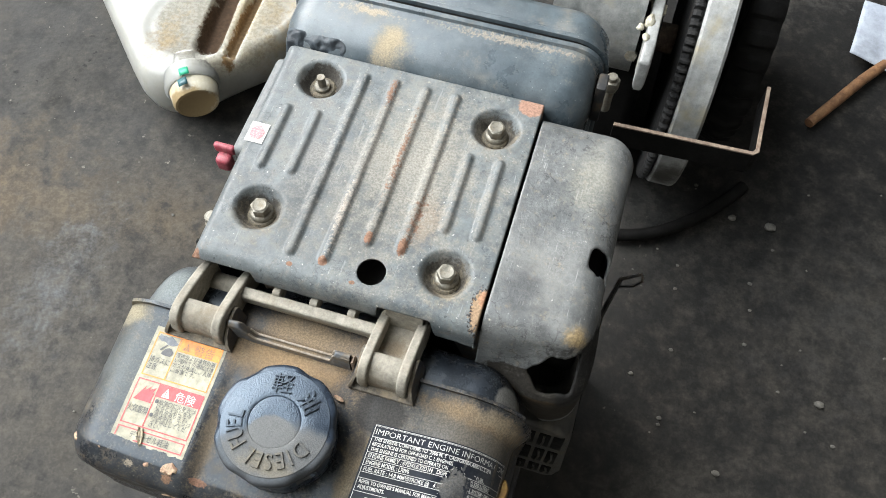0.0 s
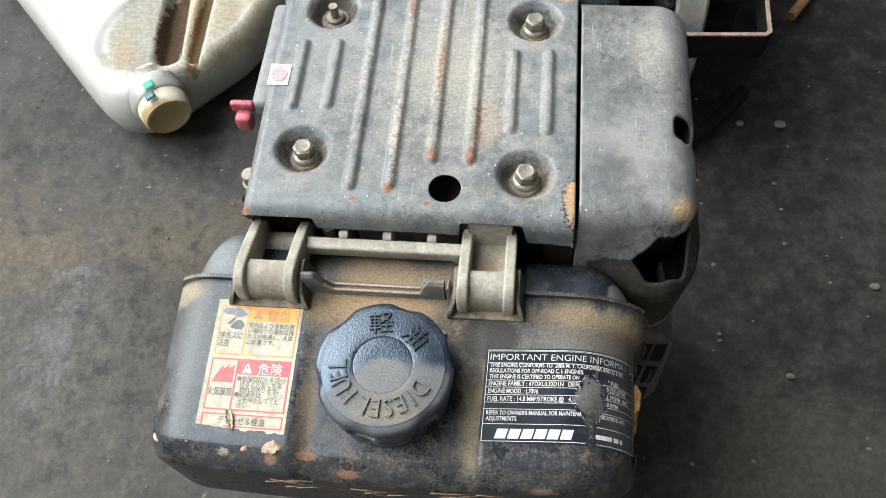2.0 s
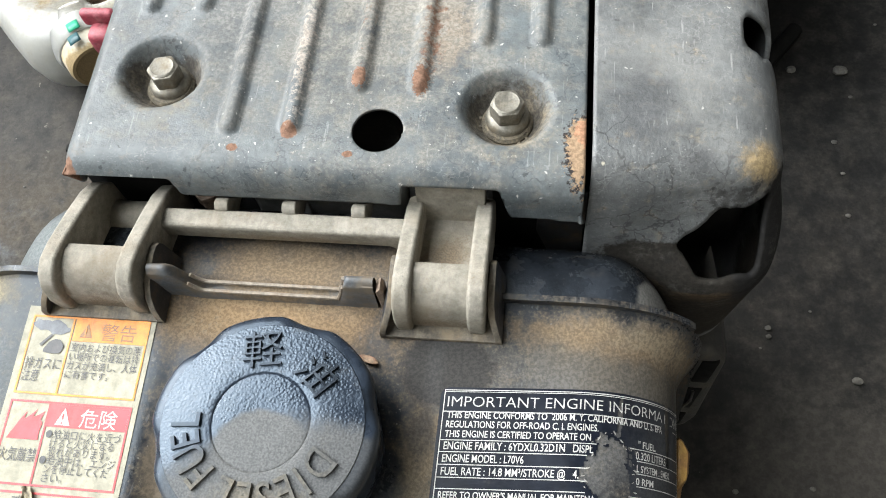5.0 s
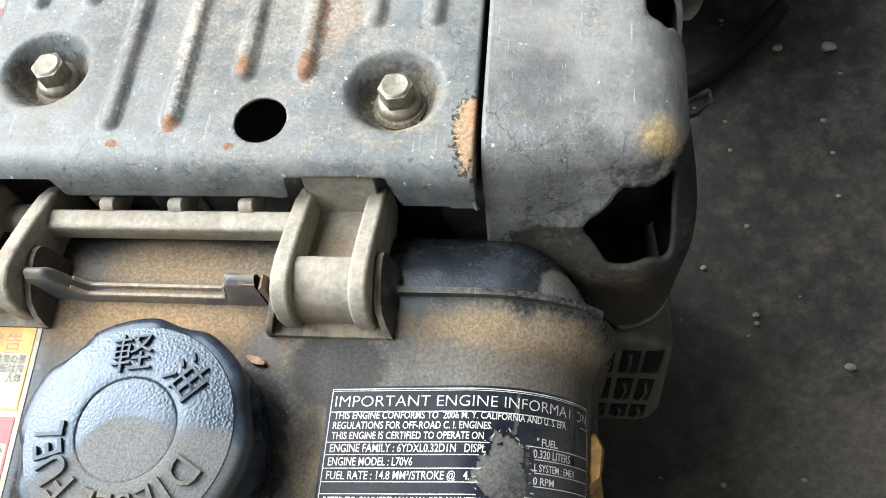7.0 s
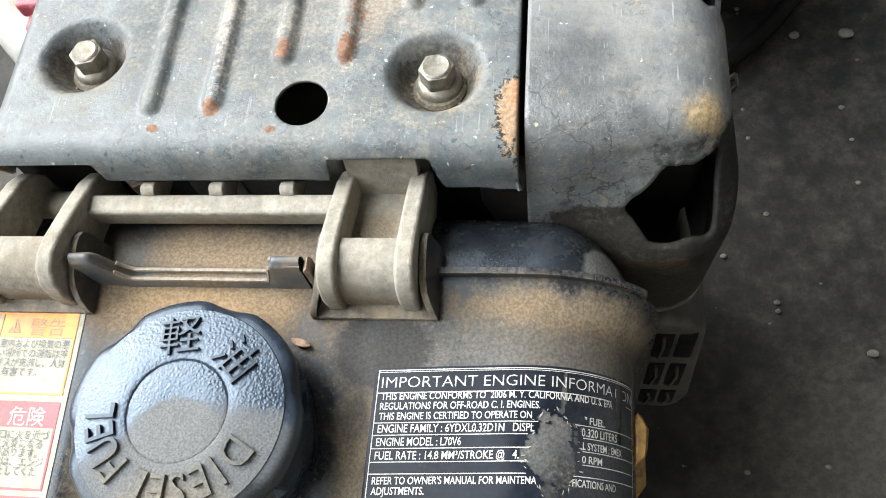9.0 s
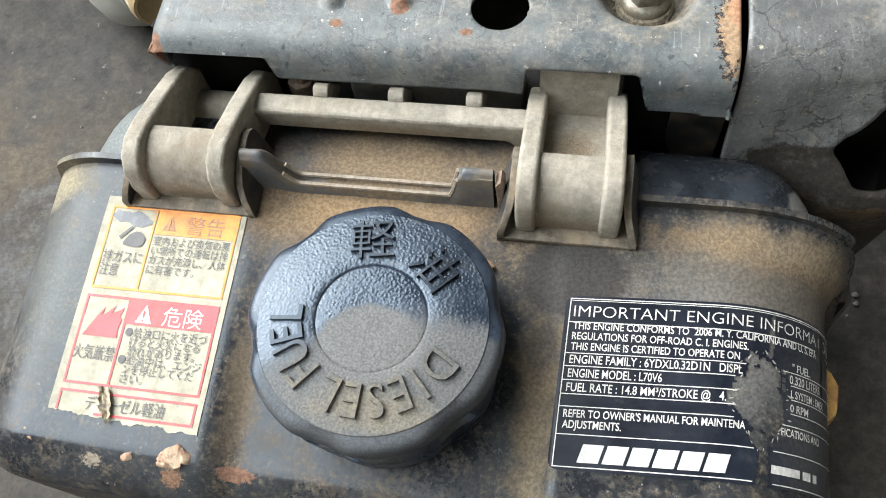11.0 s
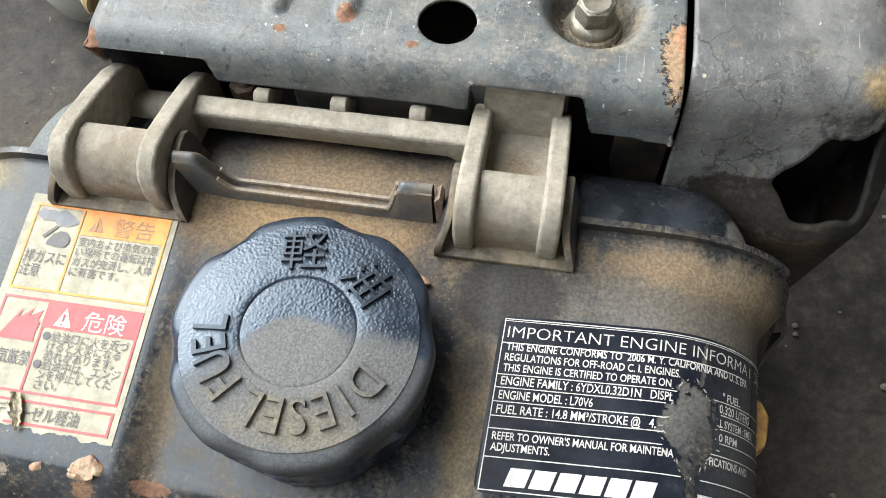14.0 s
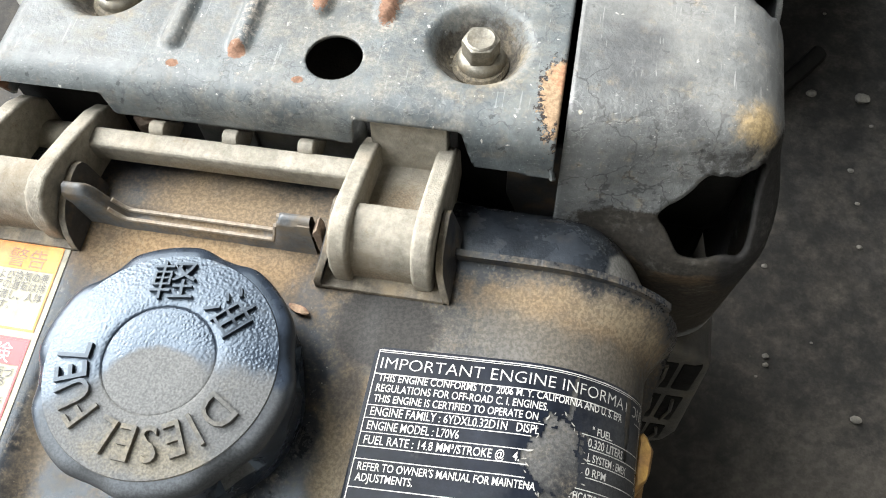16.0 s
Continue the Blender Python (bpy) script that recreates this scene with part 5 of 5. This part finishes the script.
# the maker's mark as plain slanted blocks, and the firm's line as bars
for k in range(6):
    x = 0.0565 + 0.0068 * k
    y0, y1 = lab_y(0.955), lab_y(0.855)
    white.append(([(x, y0, 0), (x + 0.0058, y0, 0), (x + 0.0072, y1, 0), (x + 0.0014, y1, 0)], [(0, 1, 2, 3)]))
white.append(rule(0.030, w=0.0002))
for x0, x1 in ((0.1095, 0.1200), (0.1212, 0.1250), (0.1262, 0.1285)):
    white.append(flat_rect(x0, lab_y(0.925), x1, lab_y(0.880)))
random.seed(31)
scraps = []
for k in range(30):
    # scraped paper round the torn place
    a = 2 * math.pi * k / 30 + random.uniform(-0.1, 0.1)
    far = random.uniform(0.95, 1.25)
    sx, sy = 0.1068 + 0.0080 * far * math.cos(a), LY1 - LH * (0.53 + 0.23 * far * math.sin(a))
    size = random.uniform(0.0002, 0.0007)
    spin = a + random.uniform(-0.6, 0.6)
    scraps.append(([(sx + size * (q * 1.6 * math.cos(spin) - w * 0.5 * math.sin(spin)), sy + size * (q * 1.6 * math.sin(spin) + w * 0.5 * math.cos(spin)), 0.0) for q, w in ((-1, -0.3), (0.2, -1), (1, 0.2), (0.1, 0.9), (-0.7, 0.6))], [(0, 1, 2, 3, 4)]))
part("paper_scraps", laid(joined(*scraps), on_label(0.0005)), scrap_paper, label, "white scraps of torn paper")
part("white_print", laid(joined(*white), on_label(0.0005), print_torn), white_ink, label)

# ---- cast hinge brackets across the seam ----
bracket = part("bar", prism([(0.0764, 0.4495), (0.0762, 0.4572), (0.0772, 0.4582), (0.0832, 0.4582), (0.0842, 0.4570), (0.0842, 0.4495)], "x", -0.0600, 0.0375, 0.0007), cast_alloy, engine, "sand-cast aluminium bar joining the two brackets")
ARM = [(0.0455, 0.4475), (0.0447, 0.4560), (0.0460, 0.4632), (0.0497, 0.4680), (0.0550, 0.4698), (0.0620, 0.4688), (0.0770, 0.4640), (0.0880, 0.4597), (0.0945, 0.4552), (0.0985, 0.4490), (0.0985, 0.4350), (0.0700, 0.4300), (0.0540, 0.4420)]
WEB = [(0.0475, 0.4470), (0.0476, 0.4560), (0.0497, 0.4620), (0.0545, 0.4658), (0.0600, 0.4666), (0.0636, 0.4654), (0.0648, 0.4600), (0.0662, 0.4545), (0.0895, 0.4475), (0.0925, 0.4672), (0.0965, 0.4672), (0.0970, 0.4350), (0.0680, 0.4350)]
FRONT_WEB = [(0.0475, 0.4470), (0.0476, 0.4560), (0.0497, 0.4620), (0.0545, 0.4658), (0.0600, 0.4666), (0.0636, 0.4654), (0.0648, 0.4600), (0.0668, 0.4400), (0.0960, 0.4380), (0.0960, 0.4330), (0.0680, 0.4350)]
EAR = [(0.0428, 0.4455), (0.0428, 0.4500), (0.0448, 0.4538), (0.0480, 0.4568), (0.0520, 0.4592), (0.0570, 0.4612), (0.0620, 0.4624), (0.0655, 0.4622), (0.0678, 0.4606), (0.0688, 0.4580), (0.0688, 0.4455)]
for xa, xb, web in ((-0.0880, -0.0600, FRONT_WEB), (0.0355, 0.0605, WEB)):
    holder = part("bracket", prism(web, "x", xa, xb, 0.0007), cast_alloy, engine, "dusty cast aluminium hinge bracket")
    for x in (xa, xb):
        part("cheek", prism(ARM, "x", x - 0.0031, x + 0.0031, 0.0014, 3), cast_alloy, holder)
    part("strap_plate", block(xa - 0.0084, xb + 0.0086, 0.0428, 0.0640, 0.4458, 0.4478, 0.0005), strap_dusty, holder, "dusty black steel strap under the bracket")
    for x, side in ((xa - 0.0074, 1), (xb + 0.0076, -1)):
        ear = part("strap_ear", prism(EAR, "x", x - 0.0012, x + 0.0012, 0.0004), strap_steel, holder, "bent black steel ear with dusty edges")
        ear.data.materials.append(strap_dusty)
        for face in ear.data.polygons:
            face.material_index = 0 if abs(face.normal[0]) > 0.8 else 1
        for v in ear.data.vertices:
            # bent in towards the bracket
            v.co.x += side * 0.0030 * smooth(0.4490, 0.4600, v.co.z) + 0.0003 * wobble(v.co.y, v.co.z, 0, 150)
part("boss", ring(lambda u, a: (u, 0.0885 + 0.0070 * math.cos(a), 0.4385 + 0.0070 * math.sin(a)), [-0.0860, -0.0850, -0.0620], 24), cast_alloy, bracket)
for x in (-0.0352, -0.0099, 0.0157):
    fin = [(0.0826, 0.4480), (0.0826, 0.4566), (0.0832, 0.4588), (0.0845, 0.4603), (0.0862, 0.4607), (0.0880, 0.4594), (0.0900, 0.4565), (0.0930, 0.4522), (0.0960, 0.4480)]
    part("fin", prism(fin, "x", x - 0.0030, x + 0.0024, 0.0009), cast_alloy, bracket)
part("gusset", prism([(0.0215, 0.4515), (0.0330, 0.4515), (0.0330, 0.4395), (0.0310, 0.4440), (0.0275, 0.4480)], "y", 0.0768, 0.0832, 0.0006), cast_alloy, bracket)


def strip_height(x):
    """The folded strip runs low in the middle and climbs to a rolled tab at each end."""
    return 0.4502 + 0.0134 * (1 - smooth(-0.0490, -0.0375, x)) + 0.0118 * smooth(0.0110, 0.0150, x)


def strip_point(x, v):
    h, tab = strip_height(x), (1 - smooth(-0.0480, -0.0440, x)) + smooth(0.0140, 0.0158, x)
    dip = 0.0016 - 0.0031 * tab
    y, z = ((0.0530, 0.4440), (0.0537, 0.4470), (0.0541, h - 0.0012), (0.0544, h - 0.0002), (0.0549, h), (0.0553, h - 0.6 * dip), (0.0562, h - dip), (0.0572, h - dip), (0.0578, h - 0.6 * dip), (0.0582, h), (0.0586, h - 0.0004), (0.0588, h - 0.002), (0.0588, 0.4440))[v]
    return x + 0.0002 * wobble(x, v, 0, 200), y + 0.0003 * wobble(x, 1, 0, 120), z + 0.0003 * wobble(x, v, 3, 150)


strip_xs = steps(-0.0545, -0.0360, 24)[:-1] + steps(-0.0360, 0.0105, 24)[:-1] + steps(0.0105, 0.0250, 18)
clip = part("clip_strip", sheet(strip_point, strip_xs, list(range(13))), clip_steel, engine, "dusty blue-black folded steel strip between the brackets", angle=50)
for y0 in (0.0548, 0.0583):
    part("folded_edge", rod([(x, y0, strip_height(x) + 0.0001) for x in steps(-0.0425, 0.0140, 40)], 0.00075, 6), lip_dust, clip, "brown dust on the strip's folded edge")
part("hook", prism([(0.0262, 0.4450), (0.0258, 0.4600), (0.0275, 0.4625), (0.0285, 0.4600), (0.0280, 0.4450)], "y", 0.0535, 0.0585, 0.0004), rusty_steel, clip, "rusty hook end")
# what shows in the dark behind the bar
part("injector_pipe", rod([(-0.0490, 0.0985, 0.4300), (-0.0480, 0.0975, 0.4450), (-0.0462, 0.0990, 0.4560), (-0.0440, 0.1040, 0.4640)], 0.0026, 10), rusty_steel, engine, "rusty steel fuel pipe")
part("pipe_nut", prism(hexagon(-0.0483, 0.0978, 0.0050, 0.4), "z", 0.4400, 0.4475, 0.0006), rusty_steel, engine, "rusty pipe nut")
part("rocker_case", prism([(0.0985, 0.400), (0.0985, 0.4420), (0.1010, 0.4480), (0.1060, 0.4520), (0.1060, 0.400)], "x", -0.0320, 0.0300, 0.003, 3), case_grey, engine, "oily grey casting under the cover")
part("baffle", prism([(0.0790, 0.4400), (0.0790, 0.4250), (0.0860, 0.4010), (0.0972, 0.3950), (0.0972, 0.4560), (0.0840, 0.4560)], "y", 0.0985, 0.1005, 0.0006), black_steel, engine, "dusty black baffle plate below the cover")
part("case_rib", prism([(0.0970, 0.400), (0.0970, 0.4440), (0.0990, 0.4460), (0.0990, 0.400)], "x", -0.0130, -0.0090, 0.0008), case_grey, engine)

chip = thing("wood_chip", (0.0240, 0.0345, 0.4446), "small pale dry chip of wood lying on the fuel tank", "wood chip")
part("splinter", ring(lambda u, a: (0.0240 + 0.0034 * u * 0.92 + 0.0013 * math.cos(a) * (1 - 0.7 * u * u), 0.0345 - 0.0034 * u * 0.38 + 0.0012 * math.cos(a + 0.5) * (1 - 0.7 * u * u), 0.4460 + 0.0009 * math.sin(a) + 0.0003 * wobble(u, a, 0, 2)), steps(-1, 1, 8), 8), lump_paint, chip)

# ---- the machine behind the engine ----
machine = thing("belt_drive", (0.23, 0.60, 0.0), "belt drive with grey pulley and black wheel standing beside the engine", "machine")


def wheel(x0, x1, cy, cz, r, crown=0.0, n=72, teeth=0, hub=0.0):
    rows = [(x0, hub), (x0, r - 0.003), (x0 + 0.003, r), ((x0 + x1) / 2, r + crown), (x1 - 0.003, r), (x1, r - 0.003), (x1, hub)]

    def spot(k, a):
        x, q = rows[int(k)]
        q -= teeth and 0.004 * (math.sin(teeth * a) > 0) * (q > r - 0.01)
        return x, cy + max(q, 1e-4) * math.cos(a), cz + max(q, 1e-4) * math.sin(a)
    return ring(spot, list(range(7)), n)


pulley = part("pulley", wheel(0.2090, 0.2410, 0.640, 0.175, 0.170), pulley_grey, machine, "wide grey painted flat pulley rim")
part("belt", wheel(0.1975, 0.2080, 0.640, 0.175, 0.1690, teeth=110, n=440), rubber, machine, "black cogged drive belt")
part("drive_wheel", wheel(0.2600, 0.3000, 0.720, 0.15, 0.149, 0.006, teeth=30, n=240), guard_black, machine, "black rubber wheel")
part("axle", ring(lambda u, a: (u, 0.640 + 0.018 * math.cos(a), 0.175 + 0.018 * math.sin(a)), [0.10, 0.300], 20), rusty_steel, machine)
part("gear_case", block(0.105, 0.172, 0.530, 0.85, 0.0, 0.300, 0.014, 3), guard_black, machine, "dark oily gear case")
part("case_flange", prism([(0.470, 0.270), (0.482, 0.285), (0.492, 0.270), (0.70, 0.262), (0.70, 0.318), (0.492, 0.318), (0.474, 0.308)], "x", 0.157, 0.169, 0.003), pulley_grey, machine)
part("housing", ring(lambda u, a: (u, 0.575 + 0.065 * math.cos(a), 0.275 + 0.065 * math.sin(a)), [0.06, 0.065, 0.150, 0.152], 40), case_grey, machine)
part("case_bolt", rod([(0.1500, 0.535, 0.268), (0.1490, 0.508, 0.276)], 0.0065, 6), plated_steel, machine, "bright bolt head")
part("case_nut", joined(faces_of(prism(hexagon(0.1370, 0.4560, 0.0085, 0.2), "z", 0.2830, 0.2960, 0.0008)), disc(0.1370, 0.4560, 0.2500, 0.3010, 0.0050, 14)), plated_steel, machine, "dusty bolt with its nut")
random.seed(17)
for k in range(16):
    x, y, z, r = random.uniform(0.150, 0.166), 0.497 + 0.0085 * k + random.uniform(-0.003, 0.003), random.uniform(0.300, 0.318), random.uniform(0.004, 0.009)
    cake = ring(lambda q, a: (x + 0.7 * r * math.sin(q) * math.cos(a), y + r * math.sin(q) * math.sin(a), z + 0.6 * r * math.cos(q)), steps(0.05, math.pi - 0.05, 8), 12)
    cake = [(u + 0.45 * r * wobble(u, v, w, 140), v + 0.45 * r * wobble(v, w, u, 140), w + 0.3 * r * wobble(w, u, v, 140)) for u, v, w in cake[0]], cake[1]
    part("grease_cake", cake, cake_dirt, machine, angle=60)
GUARD = [(0.150, 0.4375), (0.291, 0.4420), (0.2965, 0.4470), (0.2985, 0.5330), (0.2945, 0.5330), (0.2925, 0.4500), (0.290, 0.4460), (0.150, 0.4415)]
guard = part("guard_bar", prism(GUARD, "z", 0.218, 0.2485, 0.0006), guard_black, machine, "bent flat black steel guard bar with a rusty edge")
part("worn_edge", prism(GUARD, "z", 0.2486, 0.2507, 0.0005), rusty_steel, guard)

hose = thing("hose", (0.28, 0.52, 0.0), "thin black rubber hose lying on the floor", "hose")
points = [(0.19 + 0.15 * t, 0.455 + 0.02 * t + 0.10 * t * t, 0.010) for t in steps(0, 1, 24)]
part("hose_tube", rod(points, 0.0085, 10), guard_black, hose)

tab = thing("plastic_strip", (0.20, 0.25, 0.0), "thin black plastic strip leaning against the engine", "strip")
part("strip_blade", joined(rod([(0.195, 0.262, 0.002), (0.185, 0.252, 0.20), (0.188, 0.250, 0.285), (0.2040, 0.252, 0.300)], lambda f: 0.0035 * (1 - 0.6 * f), 6), rod([(0.188, 0.250, 0.270), (0.2000, 0.246, 0.286), (0.2055, 0.2475, 0.296), (0.2040, 0.252, 0.300)], 0.0012, 6)), black_steel, tab)

# ---- jerrycan lying on its flat side, its cap towards the camera ----
jug = thing("jerrycan", (-0.40, 0.62, 0.0), "dirty white plastic jerrycan lying flat beside the engine", "jerrycan")
PLAN = [(-0.4580, 0.4610), (-0.4280, 0.4520), (-0.3950, 0.4560), (-0.3610, 0.4990), (-0.2980, 0.5650), (-0.2560, 0.6540), (-0.2100, 0.8600), (-0.3300, 1.0200), (-0.5600, 0.9800), (-0.7600, 0.8000), (-0.7420, 0.7560), (-0.6453, 0.6555)]


def evened(corners, n, rounds=3):
    """A closed outline with rounded corners, n points at even steps."""
    pts = [Vector(c) for c in corners]
    for _ in range(rounds):
        pts = [q for a, b in zip(pts, pts[1:] + pts[:1]) for q in (a.lerp(b, 0.16), a.lerp(b, 0.84))]
    ends = pts[1:] + pts[:1]
    total = sum((b - a).length for a, b in zip(pts, ends))
    out, want, run = [], 0.0, 0.0
    for a, b in zip(pts, ends):
        d = (b - a).length
        while want < run + d and len(out) < n:
            out.append(a.lerp(b, (want - run) / d))
            want += total / n
        run += d
    return out


rim = evened(PLAN, 400)
MID = Vector((-0.430, 0.690))


def pocket(x, y):
    """Finger holes on both sides of the carrying handle, and the shallow panel round them."""
    deep = 0.0
    for x0, y0, x1, y1, r, d in ((-0.384, 0.532, -0.394, 0.638, 0.0150, 0.020), (-0.353, 0.532, -0.355, 0.652, 0.0085, 0.016)):
        t = min(1.0, max(0.0, (y - y0) / (y1 - y0)))
        deep += d * (1 - smooth(r * 0.55, r * 1.35, math.hypot(x - x0 - t * (x1 - x0), y - y0 - t * (y1 - y0))))
    a, b = x + 0.388, y - 0.585
    panel_edge = math.hypot((0.80 * a + 0.60 * b) / 0.108, (0.80 * b - 0.60 * a) / 0.072)
    return deep + 0.003 * (1 - smooth(0.85, 1.0, panel_edge))


JUG_ROWS = [(0.80, 0.0), (0.90, 0.006), (0.97, 0.025), (1.0, 0.052), (0.995, 0.066), (0.975, 0.082), (0.945, 0.092), (0.91, 0.0965)]
JUG_ROWS += [(f, 0.0965 + 0.0035 * smooth(0.91, 0.5, f)) for f in steps(0.905, 0.005, 200)]
jug_verts = []
for f, z in JUG_ROWS:
    for p in rim:
        q = MID + (p - MID) * f
        top = smooth(0.080, 0.096, z)
        jug_verts.append((q.x, q.y, z - pocket(q.x, q.y) * top + 0.0006 * top * wobble(q.x, q.y, 0, 30)))
n = len(rim)
jug_faces = [(j * n + k, j * n + (k + 1) % n, (j + 1) * n + (k + 1) % n, (j + 1) * n + k) for j in range(len(JUG_ROWS) - 1) for k in range(n)]
jug_faces.append(tuple(range(n))[::-1])
part("body", (jug_verts, jug_faces), jug_plastic, jug, "milky white plastic with brown dirt round the handle", angle=60)
AXIS = Vector((0.58, -0.78, -0.06)).normalized()
SIDE = AXIS.cross(Vector((0, 0, 1))).normalized()
OVER = SIDE.cross(AXIS)
MOUTH = Vector((-0.3930, 0.4850, 0.0720))


def round_jug(rows, n=48, ribs=0):
    def spot(k, a):
        f, r = rows[int(k)]
        r *= 1 + (0.005 * math.cos(ribs * a) if ribs else 0)
        return MOUTH + AXIS * f + SIDE * r * math.cos(a) + OVER * r * math.sin(a)
    return ring(spot, list(range(len(rows))), n)


part("neck", round_jug([(-0.03, 0.025), (0.0, 0.031), (0.018, 0.031)]), jug_plastic, jug)
part("collar", round_jug([(-0.010, 0.0320), (-0.006, 0.0358), (0.012, 0.0358), (0.0165, 0.0330)], 64), jug_plastic, jug)
lid = part("screw_cap", round_jug([(0.014, 0.0295), (0.017, 0.0312), (0.034, 0.0300), (0.039, 0.0278), (0.0395, 0.0245), (0.0380, 0.0226), (0.0380, 0.0010)], 96, 32), jug_cap_plastic, jug, "yellowed screw cap with brown dirt")
for a0, f0, material, name in ((1.32, 0.006, green_tape, "green_tape"), (1.18, 0.021, teal_tape, "teal_tape")):
    patch = sheet(lambda f, a: MOUTH + AXIS * (f0 + f) + (SIDE * math.cos(a) + OVER * math.sin(a)) * 0.0362, [0.0, 0.011], steps(a0, a0 + 0.34, 5))
    part(name, patch, material, lid, thick=-0.0006)

# ---- loose things on the floor ----
sheet_thing = thing("paper_sheet", (0.53, 0.90, 0.0), "crumpled white paper sheet lying on the floor", "paper")


def paper_point(u, v):
    a, b, c, d = Vector((0.4560, 0.8440)), Vector((0.5660, 0.8130)), Vector((0.4700, 0.9500)), Vector((0.6100, 0.9300))
    p = a * (1 - u) * (1 - v) + b * u * (1 - v) + c * (1 - u) * v + d * u * v
    return p.x, p.y, 0.010 + 0.008 * (0.5 + wobble(p.x, p.y, 0, 14)) + 0.01 * v * u


part("paper", sheet(paper_point, steps(0, 1, 20), steps(0, 1, 20)), paper_white, sheet_thing, angle=20, thick=0.0006)
stick = thing("wooden_stick", (0.46, 0.77, 0.0), "short brown wooden stick lying half under the paper", "stick")
part("stick", rod([(0.4135, 0.7050, 0.009), (0.445, 0.752, 0.009), (0.478, 0.802, 0.009), (0.508, 0.842, 0.009)], lambda f: 0.0068 + 0.001 * f + 0.0004 * math.sin(23 * f), 14), stick_wood, stick)
random.seed(11)
spots = [(0.3837, 0.5296, 0.0060), (0.3348, 0.5301, 0.0042), (0.4658, 0.3078, 0.0045), (0.3616, 0.1939, 0.0035)]
spots += [(random.uniform(0.22, 0.55), random.uniform(0.05, 0.75), random.uniform(0.0010, 0.0024)) for _ in range(40)]
spots += [(random.uniform(-0.55, -0.22), random.uniform(0.0, 0.38), random.uniform(0.001, 0.0022)) for _ in range(12)]
for x, y, r in spots:
    def pebble_spot(k, a, x=x, y=y, r=r):
        q = r * (1 + 0.25 * wobble(math.cos(a), math.sin(a), k + x * 50, 1.7))
        return x + 1.3 * q * math.sin(k) * math.cos(a), y + q * math.sin(k) * math.sin(a), 0.6 * r + 0.7 * q * math.cos(k) - 0.003
    pebble = part("pebble", ring(pebble_spot, steps(0.1, math.pi - 0.1, 5), 9), pebble_stone)
    tagged(pebble, "small pale stone chip on the floor", "stone", "stone chips on the floor")

bpy.data.objects.remove(writer)
bpy.data.curves.remove(writer_data)
